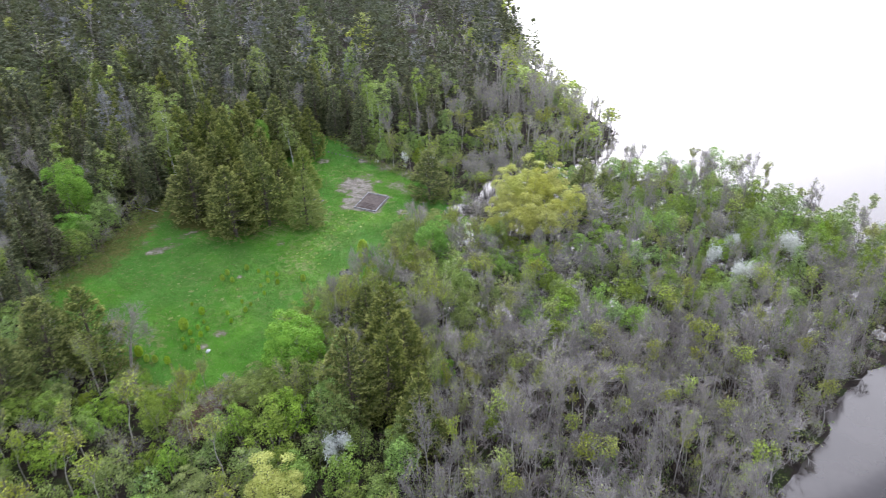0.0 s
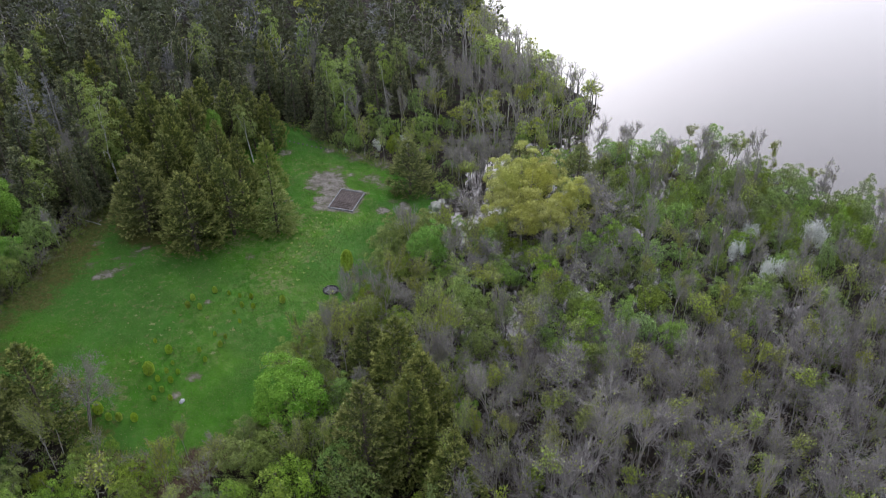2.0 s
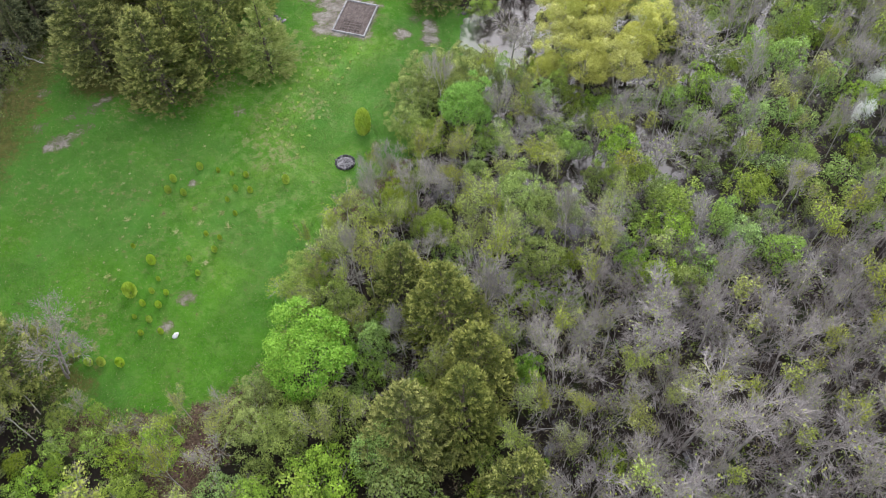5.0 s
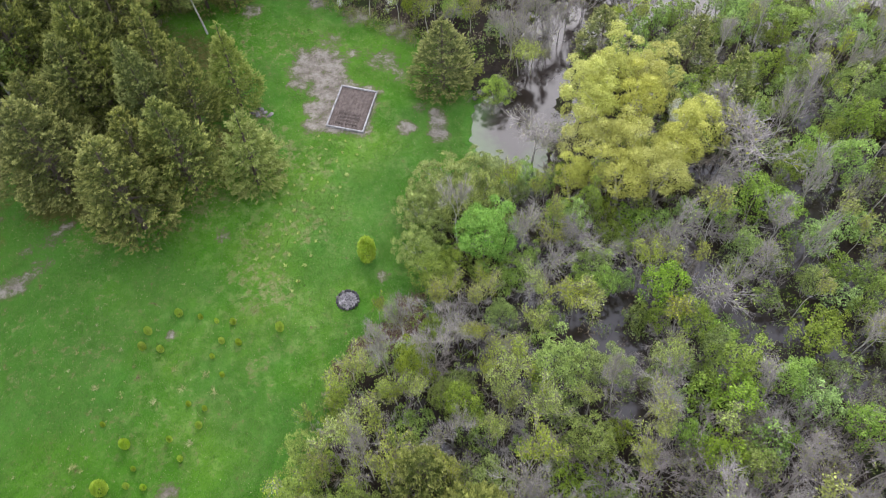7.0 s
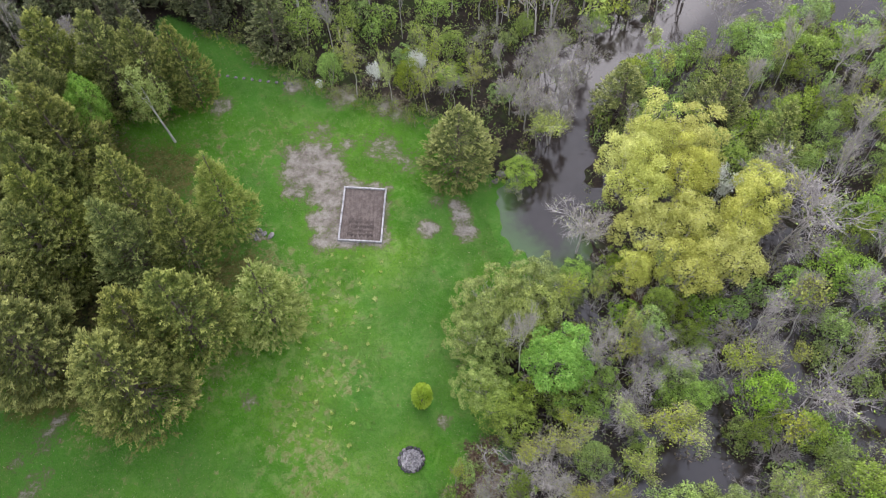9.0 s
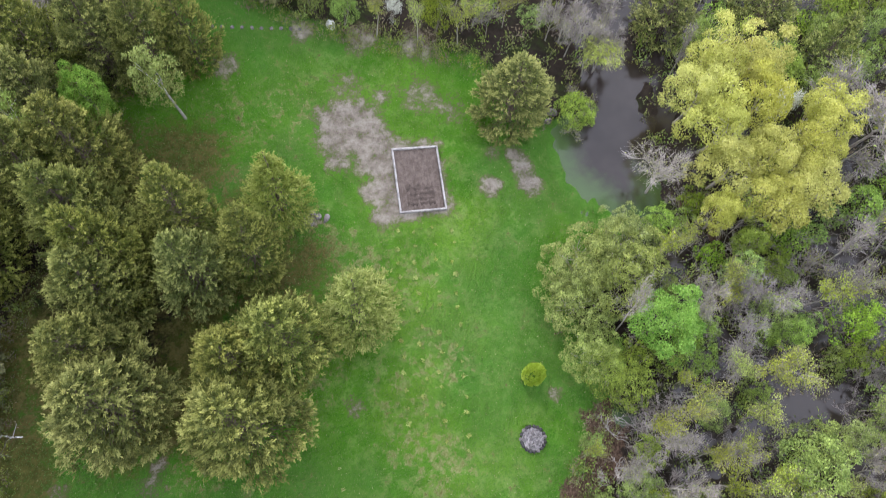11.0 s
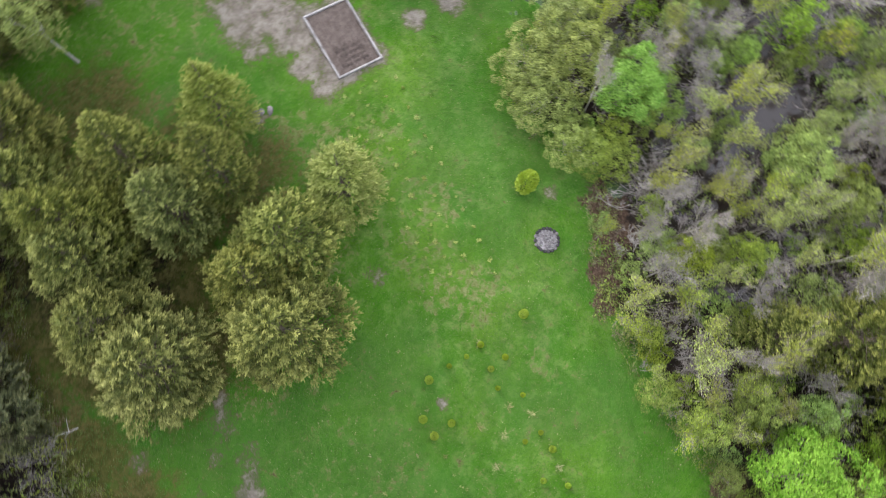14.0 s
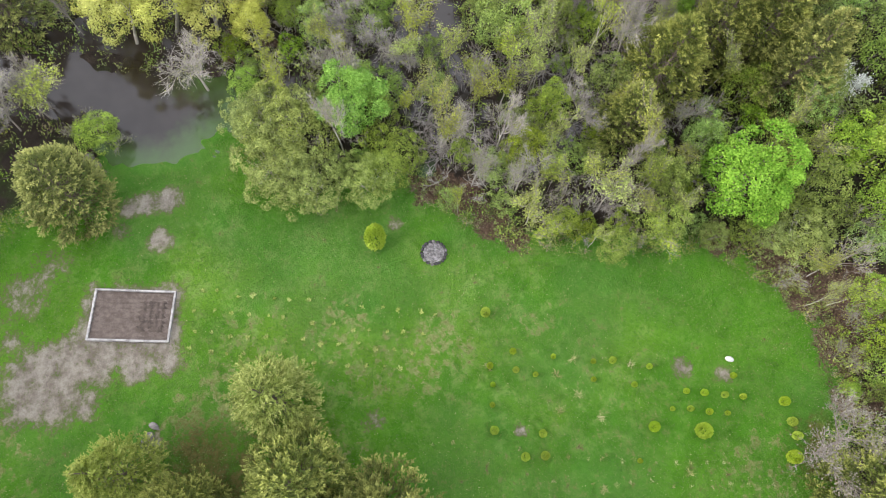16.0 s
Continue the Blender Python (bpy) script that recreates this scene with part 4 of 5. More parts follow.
def free(x, y, r, slack=0.55):
    return all((x - a) ** 2 + (y - b) ** 2 > (slack * (r + c)) ** 2 for a, b, c in TAKEN)


def scatter(n, box, choose, tries=12, slack=0.55):
    """Up to n plants in the box; choose(x, y) gives (kind, height, radius) or None."""
    x0, x1, y0, y1 = box
    for _ in range(n):
        for _ in range(tries):
            x, y = R.uniform(x0, x1), R.uniform(y0, y1)
            what = choose(x, y)
            if what and free(x, y, what[2], slack):
                put(what[0], x, y, what[1], what[2])
                break


def depth_in(poly, x, y):
    """inside_by for one point."""
    best, odd = 1e18, False
    ax, ay = poly[-1]
    for bx, by in poly:
        dx, dy = bx - ax, by - ay
        k = ((x - ax) * dx + (y - ay) * dy) / (dx * dx + dy * dy)
        k = 0 if k < 0 else 1 if k > 1 else k
        best = min(best, (x - ax - k * dx) ** 2 + (y - ay - k * dy) ** 2)
        if (ay > y) != (by > y) and x < ax + (y - ay) * dx / dy:
            odd = not odd
        ax, ay = bx, by
    return math.sqrt(best) if odd else -math.sqrt(best)


def dry_land(x, y, margin=0.3):
    return depth_in(LAKE, x, y) < -margin


def off_lawn(x, y, margin=0.5):
    return depth_in(LAWN, x, y) < -margin


def weighted(*options):
    return R.choices([o[0] for o in options], [o[1] for o in options])[0]


SIZES = {"bare_tree": (4.5, 8, 1.0, 1.9), "budding_tree": (4, 7, 1.0, 1.7), "leafy_tree": (3.2, 5.5, 1.1, 2.0), "green_bush": (1.6, 3.2, 0.9, 1.6), "dead_bush": (2.0, 3.8, 1.0, 1.8),
         "willow_bush": (2.5, 4, 1.6, 2.4), "blossom_bush": (2.5, 3.5, 0.9, 1.3), "conifer_tree": (7, 11, 2.0, 3.0), "spruce_tree": (7, 12, 1.5, 2.4), "birch_tree": (7, 11, 1.3, 2.2),
         "maple_tree": (5, 8, 1.5, 2.5), "grey_conifer": (8, 12, 1.6, 2.4), "poplar_tree": (6, 8, 1.5, 2.2)}


def sized(kind):
    a, b, c, d = SIZES[kind]
    k = R.random()
    return kind, a + (b - a) * k, c + (d - c) * R.random()


def swamp(x, y):
    if not (dry_land(x, y) and off_lawn(x, y, 0.7)):
        return None
    n = float(swell(np.array([x * 0.35]), np.array([y * 0.35]))[0])
    grey = (59 - y) * 0.07 + (x - 12) * 0.02 + n * 0.3
    if grey > 0.35:
        return sized(weighted(("bare_tree", 5.4), ("dead_bush", 4.6), ("budding_tree", 1.9), ("green_bush", 0.5)))
    if x > 14:
        return sized(weighted(("leafy_tree", 4.2), ("green_bush", 4), ("bare_tree", 1.6), ("dead_bush", 0.8), ("budding_tree", 0.8), ("blossom_bush", 0.04)))
    return sized(weighted(("budding_tree", 3.0), ("green_bush", 3.4), ("leafy_tree", 1.9), ("bare_tree", 1.2), ("dead_bush", 0.9)))


def south(x, y):
    if not (dry_land(x, y) and off_lawn(x, y, 1.0)):
        return None
    if x > 3:
        return swamp(x, y)
    return sized(weighted(("leafy_tree", 3), ("green_bush", 3.6), ("budding_tree", 1.6), ("dead_bush", 1.8), ("willow_bush", 0.6), ("conifer_tree", 0.9 if x < -18 else 0.1)))


def north_bank(x, y):
    if not (dry_land(x, y, 0.1) and off_lawn(x, y, 0.7)):
        return None
    if -depth_in(LAKE, x, y) < 7:
        kind, h, r = sized(weighted(("budding_tree", 2.5), ("bare_tree", 3.5), ("dead_bush", 2.5), ("leafy_tree", 1), ("green_bush", 2)))
        return kind, h * 0.55, r * 0.8
    if y > 110 + 0.2 * x:
        return sized(weighted(("spruce_tree", 3 if x < 4 else 0.5), ("bare_tree", 4 if x > -4 else 0.6), ("birch_tree", 0.8), ("budding_tree", 1.0 if x > 0 else 0.3), ("leafy_tree", 0.6)))
    return sized(weighted(("leafy_tree", 1.5), ("green_bush", 2.0), ("bare_tree", 2.4), ("budding_tree", 2.4), ("spruce_tree", 0.7 if y > 104 else 0.05)))


def west_wood(x, y):
    if not off_lawn(x, y, 1.2) or x > -17 and y < 100:
        return None
    if depth_in(LAWN, x, y) > -4 and y < 92:
        return sized(weighted(("green_bush", 2), ("leafy_tree", 2), ("conifer_tree", 1.2), ("dead_bush", 1.2), ("birch_tree", 0.5)))
    return sized(weighted(("spruce_tree", 6), ("conifer_tree", 1.6), ("birch_tree", 0.45), ("bare_tree", 1.2), ("grey_conifer", 0.4), ("maple_tree", 0.08)))


def fringe(x, y):
    d = -depth_in(LAWN, x, y)
    if not (0.1 < d < 2.2 and dry_land(x, y, 0.3)):
        return None
    kind, h, r = sized(weighted(("green_bush", 3), ("budding_tree", 2.0), ("dead_bush", 2.4), ("leafy_tree", 0.8)))
    return kind, h * 0.75, min(r * 0.8, 0.5 + d)


def west_fringe(x, y):
    d = -depth_in(LAWN, x, y)
    if not 0.6 < d < 7:
        return None
    if d < 3.5:
        kind, h, r = sized(weighted(("green_bush", 1.6), ("dead_bush", 2.4), ("leafy_tree", 0.8), ("bare_tree", 0.8), ("spruce_tree", 1.8)))
        return kind, h * 0.9, min(r, 0.4 + d)
    return sized(weighted(("spruce_tree", 4), ("leafy_tree", 0.6), ("birch_tree", 0.4), ("bare_tree", 0.8)))


for x, y, h, r in [(-32.8, 92.6, 5.5, 2.0), (-37.4, 77.0, 4.4, 2.0), (-38.2, 79.4, 5, 1.9), (-38.0, 70.5, 4, 1.7)]:
    put("leafy_tree", x, y, h, r)
for x, y, h, r in [(-35.6, 82.9, 2.6, 1.9), (-36.5, 80.9, 2.4, 1.6)]:
    put("dead_bush", x, y, h, r)
for x, y, h, r in [(-34.3, 88.0, 7.5, 2.0), (-35.0, 85.9, 7, 1.8), (-37.2, 86.5, 9, 2.2), (-36.0, 90.0, 9.5, 2.2), (-39.6, 82.6, 10, 2.3), (-44.5, 72.8, 9, 2.1)]:
    put("spruce_tree", x, y, h, r)
put("maple_tree", -39.4, 73.8, 4.5, 2.4, "bright green young maple at the meadow's western edge")
put("poplar_tree", -8.5, 35.4, 5.5, 2.6)
scatter(110, (-48, -30, 56, 94), west_fringe)
scatter(90, (-13, 2, 48, 76), fringe)
scatter(60, (-38, -8, 44, 60), fringe)
scatter(420, (-12, 16, 52, 80), swamp)
scatter(400, (14, 58, 58, 98), swamp)
scatter(560, (2, 44, 24, 60), swamp)
scatter(220, (-38, 4, 28, 53), south)
scatter(200, (-16, 32, 97, 130), north_bank)
scatter(230, (-62, -17, 60, 125), west_wood)

# ---- things on the meadow ----
def part(name, bm, material, parent, label=""):
    """Links a bmesh as one mesh under a thing or a part."""
    me = bpy.data.meshes.new(name)
    bm.to_mesh(me)
    bm.free()
    me.materials.append(material)
    o = new(name, me)
    o.parent = parent
    if label:
        tagged(o, label)
    return o


def boulder(seed, sx, sy, sz, rough=0.22, cuts=2):
    """A lumpy stone, flat underneath."""
    rng = random.Random(seed)
    bm = bmesh.new()
    bmesh.ops.create_icosphere(bm, subdivisions=cuts, radius=1.0)
    off = Vector((rng.uniform(0, 90), rng.uniform(0, 90), rng.uniform(0, 90)))
    for v in bm.verts:
        v.co *= 1 + rough * noise.noise(v.co * 1.3 + off) * 2 + rough * 0.4 * noise.noise(v.co * 3.1 + off)
        v.co = Vector((v.co.x * sx, v.co.y * sy, max(v.co.z, -0.45) * sz))
    for f in bm.faces:
        f.smooth = True
    return bm


def stone_thing(name, x, y, sx, sy, sz, mat, label, category, seed, group=""):
    top = tagged(new(name), label, category, group)
    top.matrix_basis = pose(x, y, gz(x, y) + 0.3 * sz, 0, 0, seed * 47 % 360)
    part("stone", boulder(seed, sx, sy, sz), mat, top)
    return top


def box_into(bm, m, sx, sy, sz, bevel=0.01):
    made = bmesh.ops.create_cube(bm, size=1.0, matrix=m @ Matrix.Diagonal((sx, sy, sz, 1)))
    edges = list({e for v in made["verts"] for e in v.link_edges})
    bmesh.ops.bevel(bm, geom=edges, offset=bevel, segments=1, affect="EDGES")


def garden_bed():
    """Raised bed, 3.1 by 4.6 m, of weathered boards round raked soil."""
    w, l, turn = 3.05, 4.6, -18.7
    cx, cy = -6.15, 88.7
    top = tagged(new("garden_bed"), "empty raised garden bed of pale boards filled with raked brown soil", "garden bed")
    top.matrix_basis = pose(cx, cy, gz(cx, cy), 1.2, math.degrees(0.075), turn)
    for sx, name in ((-1, "side_board"), (1, "side_board")):
        bm = bmesh.new()
        for k in range(2):
            box_into(bm, pose(sx * w / 2, (k - 0.5) * l / 2, 0.1, 0, 0, random.uniform(-0.6, 0.6)), 0.13, l / 2 - 0.015, 0.3, 0.02)
        part(name, bm, M_BOARD, top)
    for sy in (-1, 1):
        bm = bmesh.new()
        box_into(bm, pose(0, sy * (l / 2 + 0.02), 0.1, 0, 0, random.uniform(-0.4, 0.4)), w + 0.13, 0.13, 0.29, 0.02)
        part("end_board", bm, M_BOARD, top)
    bm = bmesh.new()
    nx, ny = 46, 72
    rows = []
    for j in range(ny + 1):
        y = (j / ny - 0.5) * (l - 0.12)
        row = []
        for i in range(nx + 1):
            x = (i / nx - 0.5) * (w - 0.14)
            z = 0.12 + 0.036 * math.sin(x * 21 + 0.6 * math.sin(y * 1.3)) + 0.03 * noise.noise((x * 3, y * 1.2, 0)) + 0.018 * noise.noise((x * 9, y * 9, 3))
            row.append(bm.verts.new((x, y, z)))
        rows.append(row)
    for j in range(ny):
        for i in range(nx):
            bm.faces.new((rows[j][i], rows[j][i + 1], rows[j + 1][i + 1], rows[j + 1][i])).smooth = True
    part("soil", bm, M_SOIL, top, "raked dry brown soil in long furrows")
    # a patch that has been dug over lately
    bm = bmesh.new()
    nx, ny = 34, 40
    rows = []
    for j in range(ny + 1):
        row = []
        for i in range(nx + 1):
            u, v = i / nx * 2 - 1, j / ny * 2 - 1
            x, y = 0.0 + 0.98 * u + 0.1 * noise.noise((v * 3, 7, 0)), -1.15 + 0.84 * v + 0.1 * noise.noise((u * 3, 1, 0))
            fade = max(0.0, 1 - max(abs(u), abs(v)) ** 4 + 0.5 * noise.noise((u * 2.2, v * 2.2, 5)))
            z = 0.08 + 0.085 * min(1.0, fade * 1.3) + 0.03 * fade * math.sin(y * 17) + 0.025 * noise.noise((x * 8, y * 8, 1))
            row.append(bm.verts.new((x, y, z)))
        rows.append(row)
    for j in range(ny):
        for i in range(nx):
            bm.faces.new((rows[j][i], rows[j][i + 1], rows[j + 1][i + 1], rows[j + 1][i])).smooth = True
    part("dug_soil", bm, M_WETSOIL, top, "freshly dug damp dark soil")


def fire_pit():
    x0, y0 = -7.55, 70.4
    top = tagged(new("fire_pit"), "round stone fire pit full of pale ash and rubble", "fire pit")
    top.matrix_basis = pose(x0, y0, gz(x0, y0))
    rng = random.Random(11)
    for k in range(19):
        a = 2 * math.pi * k / 19 + rng.uniform(-0.05, 0.05)
        bm = boulder(300 + k, 0.15, 0.12, 0.13, 0.25, 1)
        o = part("ring_stone", bm, M_CHAR if rng.random() < 0.8 else M_ROCK, top)
        o.matrix_basis = pose(0.74 * math.cos(a), 0.74 * math.sin(a), 0.05, 0, 0, math.degrees(a) + 90)
    bm = bmesh.new()
    bmesh.ops.create_circle(bm, cap_ends=True, radius=0.68, segments=28)
    bmesh.ops.translate(bm, verts=bm.verts, vec=(0, 0, 0.03))
    part("ash_bed", bm, M_ASH, top, "pale grey ash floor")
    for k in range(46):
        a, r = rng.uniform(0, 6.28), 0.52 * math.sqrt(rng.random())
        s = rng.uniform(0.05, 0.11)
        o = part("rubble", boulder(340 + k, s * 1.3, s, s * 0.8, 0.3, 1), M_ASH, top)
        o.matrix_basis = pose(r * math.cos(a), r * math.sin(a), 0.06 + 0.05 * (1 - r), rng.uniform(-20, 20), rng.uniform(-20, 20), rng.uniform(0, 360))


def cedar_shapes():
    """Small clipped-looking cedars: an egg of short upright sprays on a stub of stem."""
    out = []
    for s in range(3):
        rng = np.random.default_rng(400 + s)
        wood, leaf = Geo(), Geo()
        wood.tubes([(0, 0, -0.1, 0, 0, 0.5, 0.03, 0.015)], 0, 5)
        n = 1500
        up = rng.uniform(-0.8, 1.0, n)
        z = 0.45 + 0.5 * up
        a = rng.uniform(0, 6.28, n)
        rad = 0.47 * np.sqrt(1 - up**2 * 0.995) * rng.uniform(0.8, 1.0, n)
        base = np.stack([rad * np.cos(a), rad * np.sin(a), z * 0.9], 1)
        way = np.stack([rad * 1.6 * np.cos(a), rad * 1.6 * np.sin(a), 0.25 + 0.5 * z], 1) + rng.normal(0, 0.45, (n, 3))
        leaf.blades(base, way, rng.uniform(0.08, 0.15, n), rng.uniform(0.05, 0.09, n), rng, face=base * (1, 1, 0.6) + (0, 0, 0.15))
        out.append((wood, leaf))
    return out


def sprig_shapes(n, wide, first, thick):
    """Tufts of pale arching blades; wide: how far they lie over."""
    out = []
    for s in range(3):
        rng = np.random.default_rng(first + s)
        leaf, wood = Geo(), Geo()
        a = rng.uniform(0, 6.28, n)
        way = np.stack([np.cos(a) * wide, np.sin(a) * wide, rng.uniform(0.15, 0.9, n)], 1)
        leaf.blades(rng.normal(0, 0.06, (n, 3)) * (1, 1, 0) + (0, 0, 0.03), way, rng.uniform(0.5, 1.1, n) * 0.45, rng.uniform(0.5, 1.1, n) * thick, rng, fold=-0.12)
        wood.tubes([(0, 0, -0.05, 0.02, 0.01, 0.3, 0.012, 0.008)], 0, 4)
        out.append((wood, leaf))
    return out


def fallen_trunk(x0, y0, x1, y1, rad):
    """A bleached trunk lying at the wood's edge, with a few broken branch stubs."""
    rng = np.random.default_rng(77)
    top = tagged(new("fallen_trunk"), "bleached pale trunk fallen at the meadow's edge", "log")
    f = np.linspace(0, 1, 7)
    px, py = x0 + (x1 - x0) * f + rng.normal(0, 0.04, 7), y0 + (y1 - y0) * f + rng.normal(0, 0.04, 7)
    pz = ground_z(px, py) + rad * 0.9
    g = Geo()
    g.tubes([(px[i], py[i], pz[i], px[i + 1], py[i + 1], pz[i + 1], rad * (1 - 0.6 * f[i]), rad * (1 - 0.6 * f[i + 1])) for i in range(6)], 0, 7)
    o = new("trunk", g.mesh("trunk", [M_BIRCH]))
    o.parent = top
    g = Geo()
    g.tubes([(px[i], py[i], pz[i], px[i] + rng.normal(0, 0.35), py[i] + rng.normal(0, 0.35), pz[i] + rng.uniform(0.2, 0.5), rad * 0.35, 0.012) for i in (2, 3, 4, 4, 5, 5)], 0, 4)
    o = new("branches", g.mesh("branches", [M_BIRCH]))
    o.parent = top


fallen_trunk(-36.2, 84.7, -33.3, 83.2, 0.09)
garden_bed()
fire_pit()
stone_thing("boulder", -19.25, 55.4, 0.27, 0.19, 0.2, M_WHITE, "smooth white boulder lying on the mown grass", "stone", 1)
stone_thing("boulder", -6.5, 102.3, 0.4, 0.34, 0.34, M_WHITE, "white boulder at the foot of the wood's edge", "stone", 2)
stone_thing("boulder", 4.9, 89.6, 0.42, 0.3, 0.26, M_ROCK, "pale grey boulder at the pond's edge", "stone", 3, "rocks by the pond")
stone_thing("boulder", 4.3, 89.1, 0.3, 0.22, 0.2, M_ROCK, "small grey boulder at the pond's edge", "stone", 4, "rocks by the pond")
for k, (x, y) in enumerate([(-13.3, 88.9), (-13.9, 88.7), (-13.6, 89.3), (-14.3, 89.0), (-12.9, 88.6)]):
    stone_thing("field_stone", x, y, 0.24 + 0.03 * k, 0.18, 0.09, M_ROCK, "grey field stone in a loose heap by a young spruce", "stone", 20 + k, "heap of field stones")
for k in range(10):
    stone_thing("field_stone", -14.2 + 0.62 * k, 105.2 - 0.26 * k, 0.16, 0.13, 0.1, M_ROCK, "small grey stone in a row along the meadow's edge", "stone", 40 + k, "row of stones")

M_SPROUT = leaf_material("sprout_leaves", (0.45, 0.52, 0.17), (0.72, 0.77, 0.34), 0.4, spread=0.12)
kind_of_tree("young_cedar", "small round yellow-green cedar planted in the grass", "shrub", "young cedars on the meadow", M_BARK, M_CEDAR, cedar_shapes(), 1.0, 0.5, "stem", "foliage")
kind_of_tree("seedling", "pale dry spreading seedling in the grass", "seedling", "planted seedlings", M_REED, M_STRAW, sprig_shapes(40, 1.0, 430, 0.04), 0.45, 0.45, "stem", "leaves")
kind_of_tree("sprout", "yellow-green sprout in a planted row", "seedling", "rows of sprouts", M_REED, M_SPROUT, sprig_shapes(46, 0.7, 440, 0.085), 0.45, 0.45, "stem", "leaves")
for x, y, r in [(-12.2, 68.6, 0.42), (-14.9, 67.8, 0.28), (-15.9, 65.6, 0.22), (-16.9, 63.4, 0.22), (-17.2, 62.3, 0.3), (-15.3, 69.4, 0.28), (-16.0, 68.0, 0.28), (-16.6, 67.0, 0.22), (-18.2, 60.3, 0.25),
                (-16.4, 69.6, 0.22), (-17.9, 63.8, 0.22), (-18.9, 61.6, 0.25), (-17.5, 70.0, 0.22), (-18.9, 70.4, 0.36), (-19.9, 67.8, 0.32), (-20.8, 69.2, 0.36), (-21.1, 68.1, 0.36), (-21.5, 61.5, 0.44),
                (-22.6, 58.9, 0.66), (-20.2, 55.7, 0.26), (-20.6, 57.8, 0.3), (-21.1, 56.7, 0.28), (-21.5, 55.7, 0.25), (-20.2, 58.8, 0.25), (-20.9, 60.0, 0.2), (-21.2, 59.0, 0.26), (-21.7, 58.0, 0.28),
                (-22.1, 57.0, 0.2), (-22.5, 53.5, 0.4), (-23.7, 53.6, 0.38), (-24.5, 53.7, 0.36), (-25.5, 54.5, 0.56), (-23.0, 63.0, 0.2)]:
    plant("young_cedar", x, y, 2.0 * r + 0.12, r * 0.68, R)
plant("young_cedar", -5.95, 73.7, 2.9, 0.64, R, label="tall narrow yellow-green cedar standing alone in the grass")
for x, y in [(-16.4, 64.5), (-17.0, 65.8), (-17.7, 61.3), (-19.0, 66.4), (-20.1, 64.2), (-15.3, 69.5), (-18.4, 65), (-24.5, 60.5), (-23.8, 65.5)]:
    plant("seedling", x, y, 0.4, 0.4, R)


def row_of(kind, a, b, n, miss=0.1):
    for k in range(n):
        f = k / (n - 1)
        if R.random() > miss:
            plant(kind, a[0] + (b[0] - a[0]) * f + R.gauss(0, 0.1), a[1] + (b[1] - a[1]) * f + R.gauss(0, 0.12), R.uniform(0.2, 0.36), R.uniform(0.14, 0.24), R)


row_of("sprout", (-5.8, 84.5), (-11.3, 71.5), 14)
row_of("sprout", (-6.9, 85.1), (-12.2, 72.7), 14)
row_of("sprout", (-8.1, 85.5), (-13.2, 73.5), 13)
row_of("sprout", (-9.2, 85.8), (-14.0, 74.5), 13, 0.3)
row_of("seedling", (-21.6, 66.9), (-25.4, 56.4), 12)
row_of("seedling", (-21.4, 71.4), (-27.0, 55.3), 16)
row_of("seedling", (-24.0, 71.8), (-28.6, 58.0), 12, 0.35)
row_of("seedling", (-18.4, 74.0), (-22.3, 64.5), 9, 0.45)
settle()


# ---- far woods and undergrowth: joined, too many to count ----


def far_shapes():
    out = []
    for s in range(3):
        w, l = plumed(200 + s, 11, 1.9, 46, 3, 3, 0.62, 0.04, 1.0, 0.12, 0.15, 0.8, 0.06)
        out.append(("con", l))
    for s in range(2):
        w, l = lobed(210 + s, 8, 1.8, 260, 0.5, 18, 0.12, 0.3, 1, 0.5)
        for a, b in zip(w.v, w.q):
            l.add(a, b - (b.min() - 0), 1)
        out.append(("leaf", l))
    for s in range(2):
        w, l = broadleaf(220 + s, 9, 1.8, 30, 0.3, 3, 2, 0.4, 0.5, 1, 0.3, cluster=0.3, twig=0.035)
        for a, b in zip(w.v, w.q):
            l.add(a, b - b.min(), 1)
        out.append(("bare", l))
    return out


def joined(name, label, category, shapes, spots, mats):
    """One mesh of many plants; spots: (shape number, x, y, scale sideways, scale up, turn, material shift)."""
    vs, qs, ms, ts, ps, n = [], [], [], [], [], 0
    xs, ys = np.array([s[1] for s in spots]), np.array([s[2] for s in spots])
    zs = ground_z(xs, ys)
    for (k, x, y, sr, sh, turn, shift), z in zip(spots, zs):
        v, q, m, t = shapes[k]
        c, s = math.cos(turn), math.sin(turn)
        w = np.stack([(v[:, 0] * c - v[:, 1] * s) * sr + x, (v[:, 0] * s + v[:, 1] * c) * sr + y, v[:, 2] * sh + z], 1)
        vs.append(w)
        qs.append(q + n)
        ms.append(np.where(m == 0, shift, len(mats) - 1))
        ts.append(t * 0.3)
        ps.append(np.full(len(v), R.random()))
        n += len(v)
    me = quad_mesh(name, np.concatenate(vs), np.concatenate(qs), mats, np.concatenate(ms), tip=np.concatenate(ts), plant=np.concatenate(ps))
    tagged(new(name, me), label, category, kind="stuff")


